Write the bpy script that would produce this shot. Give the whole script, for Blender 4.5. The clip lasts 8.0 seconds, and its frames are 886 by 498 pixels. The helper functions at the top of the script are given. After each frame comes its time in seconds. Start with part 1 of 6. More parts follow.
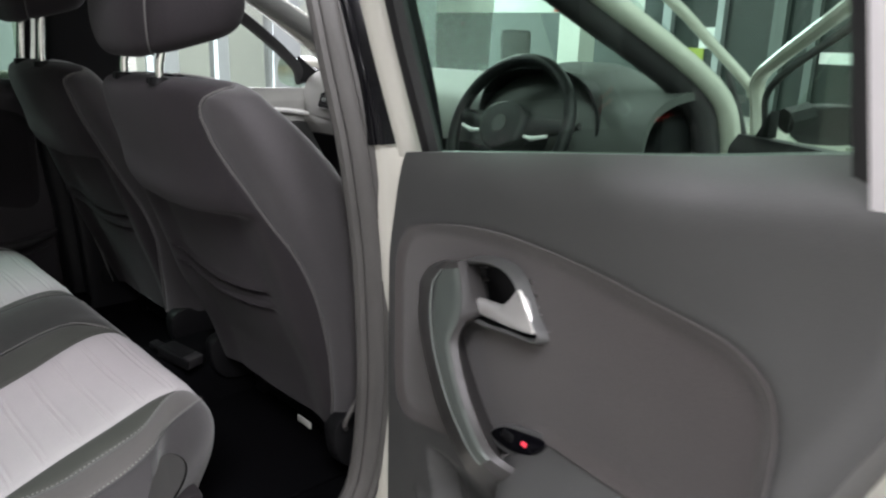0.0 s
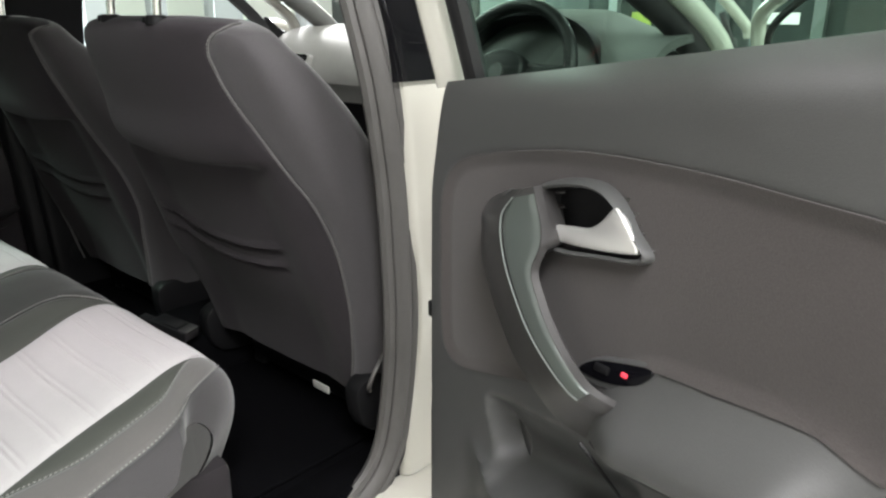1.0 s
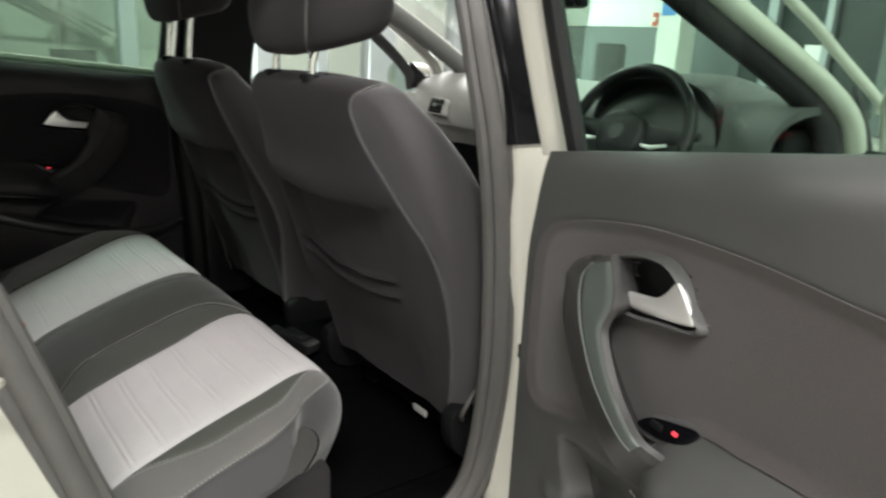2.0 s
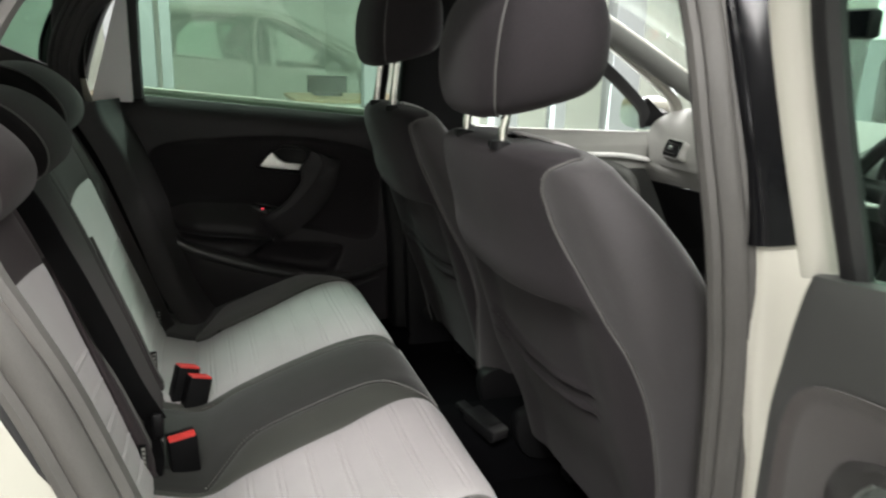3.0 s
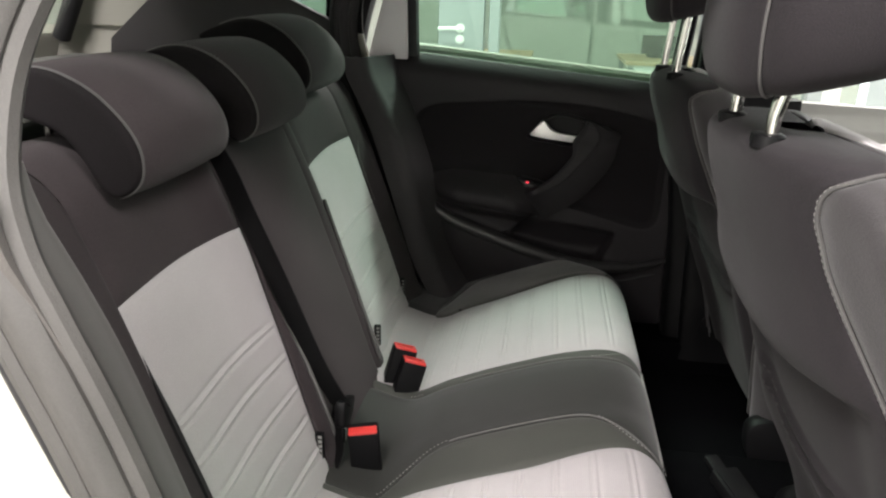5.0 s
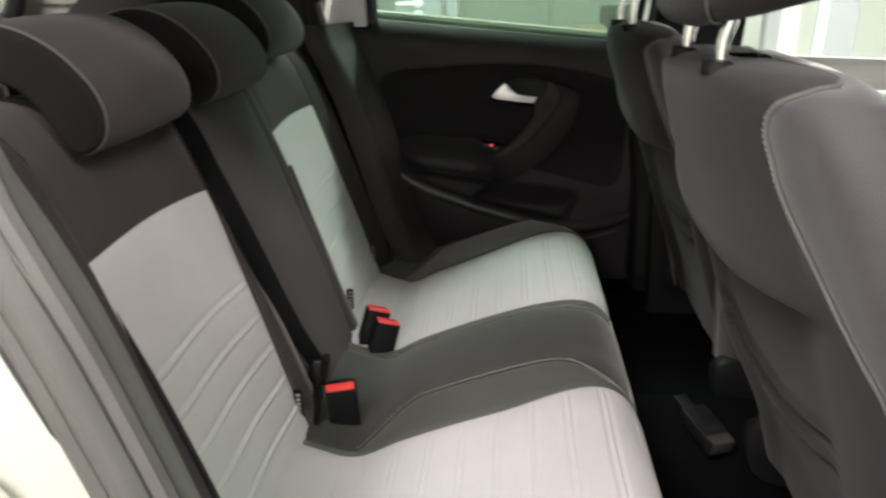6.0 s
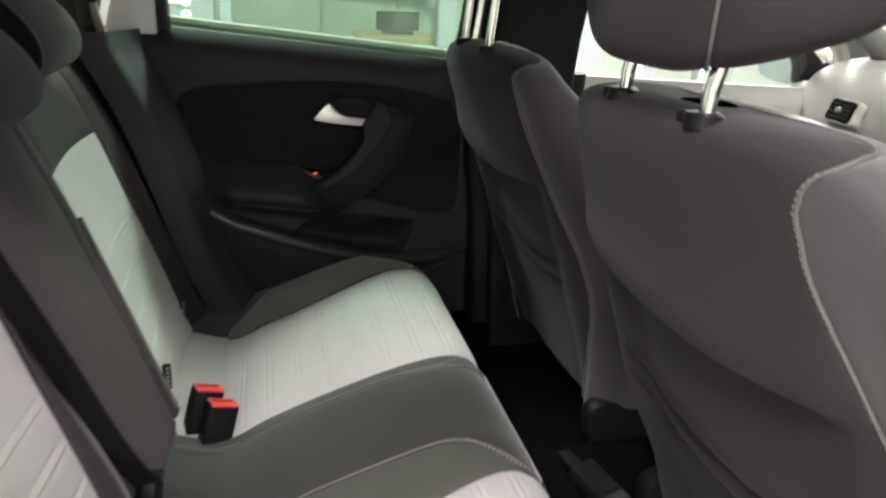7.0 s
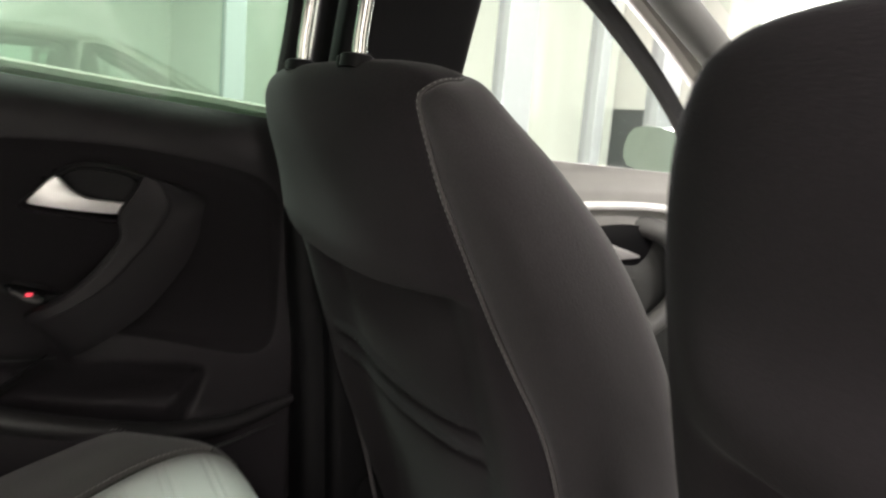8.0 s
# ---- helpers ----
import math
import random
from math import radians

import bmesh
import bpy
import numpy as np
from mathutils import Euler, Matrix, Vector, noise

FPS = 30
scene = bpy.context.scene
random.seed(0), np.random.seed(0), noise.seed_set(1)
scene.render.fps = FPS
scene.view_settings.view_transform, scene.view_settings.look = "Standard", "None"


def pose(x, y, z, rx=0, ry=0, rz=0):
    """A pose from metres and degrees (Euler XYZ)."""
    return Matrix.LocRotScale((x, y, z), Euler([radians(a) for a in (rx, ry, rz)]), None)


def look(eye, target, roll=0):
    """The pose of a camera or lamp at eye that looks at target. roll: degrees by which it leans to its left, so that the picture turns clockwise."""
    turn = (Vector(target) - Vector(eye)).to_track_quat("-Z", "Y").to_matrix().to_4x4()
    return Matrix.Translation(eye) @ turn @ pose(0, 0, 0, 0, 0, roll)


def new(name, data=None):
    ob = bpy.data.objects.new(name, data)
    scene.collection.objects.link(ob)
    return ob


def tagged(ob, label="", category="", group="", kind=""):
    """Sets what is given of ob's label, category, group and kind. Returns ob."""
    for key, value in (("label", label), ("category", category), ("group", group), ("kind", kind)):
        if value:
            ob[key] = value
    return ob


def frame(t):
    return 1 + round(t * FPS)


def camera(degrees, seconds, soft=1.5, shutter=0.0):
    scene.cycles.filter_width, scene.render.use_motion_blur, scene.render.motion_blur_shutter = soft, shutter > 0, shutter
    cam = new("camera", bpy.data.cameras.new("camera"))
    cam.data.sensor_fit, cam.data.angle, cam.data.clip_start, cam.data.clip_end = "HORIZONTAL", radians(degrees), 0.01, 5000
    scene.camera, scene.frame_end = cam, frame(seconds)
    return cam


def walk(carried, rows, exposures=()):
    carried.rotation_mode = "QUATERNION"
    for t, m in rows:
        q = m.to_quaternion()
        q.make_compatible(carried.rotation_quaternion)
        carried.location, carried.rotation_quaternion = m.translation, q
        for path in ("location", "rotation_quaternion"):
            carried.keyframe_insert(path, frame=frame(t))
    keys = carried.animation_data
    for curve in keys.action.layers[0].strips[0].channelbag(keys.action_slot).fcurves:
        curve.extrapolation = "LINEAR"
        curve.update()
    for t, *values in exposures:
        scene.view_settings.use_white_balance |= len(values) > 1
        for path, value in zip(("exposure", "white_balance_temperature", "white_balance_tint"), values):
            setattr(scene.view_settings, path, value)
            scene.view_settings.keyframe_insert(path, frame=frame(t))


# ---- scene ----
cam = camera(61.7, 8.0, soft=2.2, shutter=0.3)
PATH = [
    (0, (1.613, -0.52, 1.104), (0.216, 0.797, 0.544), 1.5),
    (0.5, (1.461, -0.525, 1.069), (0.126, 0.825, 0.441), -0.3),
    (1, (1.486, -0.579, 1.034), (0.205, 0.829, 0.42), 0.2),
    (1.2, (1.536, -0.629, 1.044), (0.265, 0.793, 0.444), 0.8),
    (2.3, (1.591, -0.603, 1.094), (-0.072, 0.374, 0.565), 3.2),
    (2.5, (1.529, -0.529, 1.097), (-0.204, 0.315, 0.563), 2.9),
    (3, (1.389, -0.435, 1.15), (-0.44, 0.181, 0.624), 1.7),
    (3.5, (1.238, -0.415, 1.165), (-0.643, -0.048, 0.593), 1.5),
    (4, (1.169, -0.334, 1.151), (-0.744, -0.293, 0.571), 1.8),
    (4.5, (1.15, -0.254, 1.149), (-0.746, -0.417, 0.534), 2.0),
    (4.7, (1.15, -0.241, 1.145), (-0.737, -0.461, 0.522), 2.0),
    (5.8, (1.174, -0.233, 1.117), (-0.688, -0.505, 0.44), 0.4),
    (6, (1.182, -0.231, 1.102), (-0.689, -0.398, 0.415), -0.5),
    (6.5, (1.127, -0.281, 1.064), (-0.731, -0.078, 0.351), -1.0),
    (7, (0.956, -0.37, 1.114), (-0.873, 0.078, 0.439), 2.6),
    (7.5, (0.681, -0.333, 0.996), (-1.129, 0.367, 0.516), 3.1),
    (8, (0.392, -0.285, 0.962), (-1.31, 0.713, 0.634), 4.8),
]
walk(cam, [(t, look(eye, target, roll)) for t, eye, target, roll in PATH],
     exposures=[(0.0, -0.58, 5980, 17), (0.5, -0.3, 6200, 13), (1.2, -0.1, 6100, 12), (2.3, -0.48, 6350, 11), (3.0, -0.28, 6300, 11), (3.5, -0.06, 6300, 13), (4.5, 0.16, 6350, 15), (6.0, 0.10, 6400, 14), (6.5, 0.2, 6400, 13.5), (7.0, 0.3, 6400, 13.5), (8.0, 0.46, 6550, 19)])

import functools

# ---------------------------------------------------------------- world and light
world = bpy.data.worlds.new("world")
scene.world = world
world.use_nodes = True
world.node_tree.nodes["Background"].inputs[0].default_value = (0.75, 0.82, 0.9, 1)
world.node_tree.nodes["Background"].inputs[1].default_value = 0.22


def area_lamp(name, x, y, z, sx, sy, watts, colour=(1.0, 0.96, 0.9), aim=(0, 0, -1)):
    data = bpy.data.lights.new(name, "AREA")
    data.shape, data.size, data.size_y, data.energy, data.color = "RECTANGLE", sx, sy, watts, colour
    ob = new(name, data)
    ob.matrix_world = look((x, y, z), (x + aim[0], y + aim[1], z + aim[2] + 1e-4))
    return ob


# showroom ceiling panels in rows along the car, and daylight from the shopfront
for lx, ly, w in ((2.6, -1.2, 260), (4.15, -1.6, 75), (2.6, 1.6, 170), (-2.1, -1.2, 170), (-3.0, 2.3, 300), (0.3, -5.6, 60), (0.3, 4.2, 100), (-5.2, -0.6, 26), (-5.2, -3.2, 18)):
    area_lamp("ceiling_lamp", lx, ly, 3.28, 0.5, 1.6, w)
area_lamp("shopfront_daylight", -5.35, 4.2, 1.6, 5.6, 2.6, 400, (0.95, 1.0, 0.95), (1, -0.1, -0.05))


# ---------------------------------------------------------------- materials
def material(name, base, rough=0.6, metal=0.0, grain=0.0, grain_size=0.002, spots=0.12, spot_size=0.05, bump=0.15, coat=0.0,
             spec=0.5, sheen=0.0, tile=None):
    """A principled material with a fine grain, broad blotches and a bump."""
    m = bpy.data.materials.new(name)
    m.use_nodes = True
    nt = m.node_tree
    b = nt.nodes["Principled BSDF"]
    b.inputs["Roughness"].default_value, b.inputs["Metallic"].default_value = rough, metal
    b.inputs["Coat Weight"].default_value, b.inputs["Specular IOR Level"].default_value = coat, spec
    b.inputs["Coat Roughness"].default_value = 0.04
    b.inputs["Sheen Weight"].default_value = sheen
    b.inputs["Sheen Roughness"].default_value = 0.5
    co = nt.nodes.new("ShaderNodeTexCoord")
    n1, n2 = nt.nodes.new("ShaderNodeTexNoise"), nt.nodes.new("ShaderNodeTexNoise")
    n1.inputs["Scale"].default_value, n2.inputs["Scale"].default_value = 1 / spot_size, 1 / grain_size
    n1.inputs["Detail"].default_value, n2.inputs["Detail"].default_value = 4, 2
    for n in (n1, n2):
        nt.links.new(co.outputs["Object"], n.inputs["Vector"])
    # value = 1 + spots * (n1 - .5) * 2 + grain * (n2 - .5) * 2
    def madd(src, k, add):
        a = nt.nodes.new("ShaderNodeMath")
        a.operation = "MULTIPLY_ADD"
        nt.links.new(src, a.inputs[0])
        a.inputs[1].default_value = k
        if isinstance(add, float):
            a.inputs[2].default_value = add
        else:
            nt.links.new(add, a.inputs[2])
        return a.outputs[0]
    v = madd(n1.outputs["Fac"], 2 * spots, 1.0 - spots)
    v = madd(n2.outputs["Fac"], 2 * grain, madd(v, 1.0, -grain))
    mix = nt.nodes.new("ShaderNodeVectorMath")
    mix.operation = "SCALE"
    mix.inputs[0].default_value = base[:3]
    nt.links.new(v, mix.inputs["Scale"])
    nt.links.new(mix.outputs[0], b.inputs["Base Color"])
    r = madd(n1.outputs["Fac"], 0.16, rough - 0.08)
    nt.links.new(r, b.inputs["Roughness"])
    if bump:
        bp = nt.nodes.new("ShaderNodeBump")
        bp.inputs["Strength"].default_value, bp.inputs["Distance"].default_value = bump, grain_size * 0.5
        nt.links.new(n2.outputs["Fac"], bp.inputs["Height"])
        nt.links.new(bp.outputs["Normal"], b.inputs["Normal"])
    return m


def ribbed(name, base, axis, period, depth=0.6, **kw):
    """A woven cloth with fine ribs across one axis."""
    m = material(name, base, **kw)
    nt = m.node_tree
    b = nt.nodes["Principled BSDF"]
    co = next(n for n in nt.nodes if n.type == "TEX_COORD")
    w = nt.nodes.new("ShaderNodeTexWave")
    w.wave_type, w.bands_direction, w.wave_profile = "BANDS", axis, "SIN"
    w.inputs["Scale"].default_value = 0.314 / period
    w.inputs["Distortion"].default_value, w.inputs["Detail"].default_value = 0.6, 1
    nt.links.new(co.outputs["Object"], w.inputs["Vector"])
    bp = nt.nodes.new("ShaderNodeBump")
    bp.inputs["Strength"].default_value, bp.inputs["Distance"].default_value = depth, 0.0012
    nt.links.new(w.outputs["Fac"], bp.inputs["Height"])
    old = next(n for n in nt.nodes if n.type == "BUMP" and n is not bp)
    nt.links.new(old.outputs["Normal"], bp.inputs["Normal"])
    nt.links.new(bp.outputs["Normal"], b.inputs["Normal"])
    return m


def glass(name, tint, base=0.045):
    """A pane: clear with a tint, and a reflection that grows towards grazing."""
    m = bpy.data.materials.new(name)
    m.use_nodes = True
    nt = m.node_tree
    nt.nodes.remove(nt.nodes["Principled BSDF"])
    out = nt.nodes["Material Output"]
    tr, gl, mx, lw = (nt.nodes.new(k) for k in ("ShaderNodeBsdfTransparent", "ShaderNodeBsdfGlossy", "ShaderNodeMixShader", "ShaderNodeLayerWeight"))
    tr.inputs[0].default_value = (*tint, 1)
    gl.inputs["Roughness"].default_value = 0.01
    lw.inputs["Blend"].default_value = 0.5
    pw, ad = nt.nodes.new("ShaderNodeMath"), nt.nodes.new("ShaderNodeMath")
    pw.operation, ad.operation = "POWER", "MULTIPLY_ADD"
    pw.inputs[1].default_value = 5
    ad.inputs[1].default_value, ad.inputs[2].default_value = 0.9 - base, base
    nt.links.new(lw.outputs["Facing"], pw.inputs[0])
    nt.links.new(pw.outputs[0], ad.inputs[0])
    nt.links.new(ad.outputs[0], mx.inputs[0])
    nt.links.new(tr.outputs[0], mx.inputs[1])
    nt.links.new(gl.outputs[0], mx.inputs[2])
    nt.links.new(mx.outputs[0], out.inputs["Surface"])
    return m


def glow(name, colour, strength):
    m = bpy.data.materials.new(name)
    m.use_nodes = True
    b = m.node_tree.nodes["Principled BSDF"]
    b.inputs["Base Color"].default_value = (*[0.5 * c for c in colour], 1)
    b.inputs["Emission Color"].default_value, b.inputs["Emission Strength"].default_value = (*colour, 1), strength
    return m


CLOTH_DARK = material("dark cloth", (0.0218, 0.0192, 0.0212), 0.85, grain=0.35, grain_size=0.0016, spots=0.14, bump=0.5, sheen=0.06, spec=0.12)
CLOTH_SIDE = material("charcoal knit", (0.0358, 0.0330, 0.0348), 0.78, grain=0.3, grain_size=0.0016, spots=0.16, bump=0.45, sheen=0.25, spec=0.35)
CLOTH_CENTRE = material("dark grey leatherette", (0.0215, 0.0218, 0.0200), 0.62, grain=0.15, grain_size=0.0015, spots=0.1, bump=0.35, sheen=0.15, spec=0.3)
CLOTH_END = material("black end cloth", (0.0125, 0.0108, 0.0115), 0.85, grain=0.3, grain_size=0.0016, spots=0.14, bump=0.5, spec=0.12)
CLOTH_REAR = material("dark mauve knit", (0.0430, 0.0355, 0.0375), 0.85, grain=0.3, grain_size=0.0016, spots=0.16, bump=0.45, sheen=0.05, spec=0.14)
CLOTH_MID = material("grey leatherette", (0.047, 0.0485, 0.0425), 0.62, grain=0.15, grain_size=0.0015, spots=0.1, bump=0.35, sheen=0.1, spec=0.3)
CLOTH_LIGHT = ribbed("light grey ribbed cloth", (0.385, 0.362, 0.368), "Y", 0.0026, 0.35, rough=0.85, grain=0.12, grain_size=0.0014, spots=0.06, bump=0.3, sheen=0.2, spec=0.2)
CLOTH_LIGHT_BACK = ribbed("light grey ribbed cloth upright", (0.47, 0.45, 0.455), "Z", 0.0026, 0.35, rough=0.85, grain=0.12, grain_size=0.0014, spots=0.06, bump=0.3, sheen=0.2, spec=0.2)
SCUFF = material("pale scuffed cloth", (0.060, 0.055, 0.052), 0.9, grain=0.6, grain_size=0.002, spots=0.4, spot_size=0.006, bump=0.3, spec=0.1)
THREAD = material("pale thread", (0.25, 0.245, 0.235), 0.8, bump=0)
CLOTH_PANEL = material("warm grey side panel", (0.085, 0.079, 0.077), 0.7, grain=0.2, grain_size=0.0016, spots=0.1, bump=0.35, sheen=0.3, spec=0.35)
TRIM_GRIP = material("smooth dark grey grip", (0.036, 0.0345, 0.034), 0.42, grain=0.1, grain_size=0.0012, spots=0.06, bump=0.2, spec=0.4)
GRIP_INLAY = material("matte silver grey inlay", (0.078, 0.090, 0.083), 0.40, metal=0.25, spots=0.05, bump=0.05)
# Rear door trim in two tones: shaded left door, lit open right door.
TRIM_SHADED = material("door plastic in shaded tone", (0.0232, 0.0208, 0.0230), 0.5, grain=0.2, grain_size=0.0012, spots=0.08, bump=0.5, spec=0.22)
DOOR_CLOTH_SHADED = material("door cloth in shaded tone", (0.0168, 0.0149, 0.0165), 0.85, grain=0.25, grain_size=0.0015, spots=0.08, bump=0.5, spec=0.12)
DOOR_LIT = material("door plastic in lit tone", (0.057, 0.0575, 0.057), 0.5, grain=0.15, grain_size=0.0012, spots=0.06, bump=0.4)
DOOR_CLOTH_LIT = material("door cloth in lit tone", (0.048, 0.0425, 0.041), 0.85, grain=0.25, grain_size=0.0015, spots=0.08, bump=0.5, sheen=0.25, spec=0.2)
# Lining of the right side, with the light on it in the colour.
LINING_LIT = material("side lining in lit warm grey", (0.082, 0.076, 0.071), 0.75, grain=0.2, grain_size=0.0016, spots=0.1, bump=0.4, sheen=0.2, spec=0.3)
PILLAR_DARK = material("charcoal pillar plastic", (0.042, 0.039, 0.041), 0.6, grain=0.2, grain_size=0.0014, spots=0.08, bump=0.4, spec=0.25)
# Darker than the panel, for the shade inside the door pocket.
POCKET_SHADE = material("pocket plastic in recess shade", (0.022, 0.022, 0.022), 0.4, grain=0.1, grain_size=0.0012, spots=0.06, bump=0.2, spec=0.5)
SATIN = material("satin grey plastic", (0.2, 0.22, 0.21), 0.32, metal=0.55, spots=0.04, bump=0.0)
CHROME = material("satin chrome", (0.80, 0.79, 0.78), 0.38, metal=0.75, spots=0.03, bump=0.0)
ZINC = material("dull zinc", (0.46, 0.44, 0.38), 0.5, metal=0.6, spots=0.15, spot_size=0.01, bump=0.1)
DARK_STEEL = material("dark greased steel", (0.05, 0.05, 0.05), 0.5, metal=0.8, spots=0.2, spot_size=0.02, bump=0.05)
STEEL = material("polished steel", (0.72, 0.71, 0.68), 0.12, metal=1.0, spots=0.03, bump=0.0)
# Grey of the right door seal as it looks when lit.
RUBBER = material("lighter grey rubber", (0.066, 0.063, 0.060), 0.6, grain=0.15, grain_size=0.002, spots=0.15, bump=0.25)
BLACK_RUBBER = material("black rubber", (0.012, 0.012, 0.013), 0.6, bump=0.2)
BLACK_GLOSS = material("gloss black panel", (0.003, 0.003, 0.004), 0.12, spots=0.02, bump=0.0, spec=0.12)
TRIM_LIP = material("satin black lip", (0.022, 0.021, 0.022), 0.34, spots=0.05, bump=0.1)
BLACK_PLASTIC = material("black plastic", (0.0065, 0.0065, 0.007), 0.45, grain=0.0, bump=0.0, spec=0.16)
PAINT = material("white car paint", (0.45, 0.44, 0.39), 0.3, coat=0.9, spots=0.015, spot_size=0.3, bump=0.0)
CARPET = material("black carpet", (0.0022, 0.0022, 0.0026), 0.95, grain=0.6, grain_size=0.003, bump=0.9, spec=0.02)
LINER = material("pale headlining", (0.5, 0.49, 0.46), 0.95, grain=0.1, bump=0.4)
RED = material("red button plastic", (0.62, 0.045, 0.04), 0.4, spots=0.05, bump=0.0)
WEB = ribbed("black belt webbing", (0.009, 0.009, 0.0095), "Z", 0.0022, 0.8, rough=0.65, grain=0.2, bump=0.3, spec=0.12)
DASH = material("soft grey dashboard", (0.095, 0.097, 0.092), 0.6, grain=0.15, grain_size=0.0015, bump=0.4)
PIPING = material("grey seam piping", (0.10, 0.098, 0.095), 0.7, bump=0.2)
# Shaded tone of the dashboard, for its driver's half.
DASH_DARK = material("dashboard grey in shaded tone", (0.048, 0.050, 0.048), 0.6, grain=0.15, grain_size=0.0015, bump=0.3)
SEAM = material("dark seam piping", (0.075, 0.072, 0.071), 0.75, bump=0.2)
MIRROR = material("mirror glass", (0.70, 0.80, 0.75), 0.09, metal=1.0, spots=0.02, bump=0.0)
# Serves too as the lit tone of the dashboard's passenger half.
DASH_PALE = material("pale grey door shoulder", (0.26, 0.26, 0.245), 0.6, grain=0.12, grain_size=0.0015, bump=0.3)
# Paler than the body paint, for the light that falls on the plate.
CORNER_PLATE_LIT = material("corner plate in lit white", (0.84, 0.81, 0.84), 0.45, spots=0.03, bump=0.0)
RED_LIGHT = glow("red switch light", (1.0, 0.06, 0.09), 1.1)
CAR_GLASS = glass("green tinted car glass", (0.74, 0.88, 0.80), 0.03)
DARK_GLASS = glass("green quarter glass", (0.62, 0.78, 0.70), 0.04)
CLEAR_GLASS = glass("lightly tinted car glass", (0.95, 0.98, 0.96), 0.02)
OFFICE_GLASS = glass("partition glass", (0.90, 0.95, 0.92), 0.11)
DIAL_GLASS = glass("dial glass", (0.95, 0.95, 0.95), 0.03)


# ---------------------------------------------------------------- mesh helpers
def catmull(pts, n):
    """n + 1 points along a smooth curve through pts."""
    p = [Vector(q) for q in pts]
    p = [2 * p[0] - p[1]] + p + [2 * p[-1] - p[-2]]
    out = []
    m = len(p) - 3
    for i in range(n + 1):
        t = min(i / n * m, m - 1e-6)
        k, t = int(t), t - int(t)
        a, b, c, d = p[k:k + 4]
        out.append(0.5 * ((2 * b) + (c - a) * t + (2 * a - 5 * b + 4 * c - d) * t * t + (3 * b - a - 3 * c + d) * t ** 3))
    return out


def curve_at(pts):
    """A function of 0..1 that runs along a smooth curve through pts, evenly by length."""
    fine = catmull(pts, 40 * (len(pts) - 1))
    lens = [0.0]
    for a, b in zip(fine, fine[1:]):
        lens.append(lens[-1] + (b - a).length)
    def at(t):
        want = max(0.0, min(1.0, t)) * lens[-1]
        lo, hi = 0, len(lens) - 1
        while hi - lo > 1:
            mid = (lo + hi) // 2
            lo, hi = (mid, hi) if lens[mid] <= want else (lo, mid)
        f = (want - lens[lo]) / max(lens[hi] - lens[lo], 1e-9)
        return fine[lo].lerp(fine[hi], f)
    at.length = lens[-1]
    return at


def step(a, b, x):
    t = max(0.0, min(1.0, (x - a) / (b - a)))
    return t * t * (3 - 2 * t)


def table(rows):
    """Smooth interpolation of rows (x, a, b, ...) by x."""
    xs = [r[0] for r in rows]
    def at(x, k=1):
        if x <= xs[0]:
            return rows[0][k]
        for i in range(len(xs) - 1):
            if x <= xs[i + 1]:
                h = xs[i + 1] - xs[i]
                t = (x - xs[i]) / h
                p0, p1 = rows[i][k], rows[i + 1][k]
                m0 = (p1 - rows[i - 1][k]) / (xs[i + 1] - xs[i - 1]) * h if i > 0 else p1 - p0
                m1 = (rows[i + 2][k] - p0) / (xs[i + 2] - xs[i]) * h if i + 2 < len(xs) else p1 - p0
                return (2 * t ** 3 - 3 * t * t + 1) * p0 + (t ** 3 - 2 * t * t + t) * m0 + (-2 * t ** 3 + 3 * t * t) * p1 + (t ** 3 - t * t) * m1
        return rows[-1][k]
    return at


def sup(c, p=0.62):
    """A signed power, for rounded-square sections."""
    return math.copysign(abs(c) ** p, c)


def thing(name, label, category, at=(0, 0, 0), group="", kind=""):
    ob = new(name)
    ob.location = at
    ob.empty_display_size = 0.05
    return tagged(ob, label, category, group, kind)


def part(name, bm, mat, parent=None, label="", smooth=True, m=None):
    """One mesh object from a bmesh, under a thing or a part."""
    if m is not None:
        bm.transform(m)
        if m.determinant() < 0:
            bmesh.ops.reverse_faces(bm, faces=bm.faces)
    me = bpy.data.meshes.new(name)
    for f in bm.faces:
        f.smooth = smooth
    bm.to_mesh(me)
    bm.free()
    me.materials.append(mat)
    if smooth:
        me.set_sharp_from_angle(angle=radians(38))
    ob = new(name, me)
    if parent is not None:
        ob.parent = parent
        # meshes are built in place: undo the thing's own position
        ob.matrix_parent_inverse = Matrix.Translation(parent.location).inverted()
    return tagged(ob, label)


def grid(f, nu, nv, wrap=False, cap=False):
    """A sheet of f(u, v), u and v in 0..1. wrap: closed in u. cap: ends closed."""
    bm = bmesh.new()
    cols = nu if wrap else nu + 1
    rows = [[bm.verts.new(f(i / nu, j / nv)) for i in range(cols)] for j in range(nv + 1)]
    for j in range(nv):
        for i in range(nu):
            k = (i + 1) % cols
            bm.faces.new((rows[j][i], rows[j][k], rows[j + 1][k], rows[j + 1][i]))
    if cap:
        bm.faces.new(list(reversed(rows[0])))
        bm.faces.new(rows[-1])
    return bm


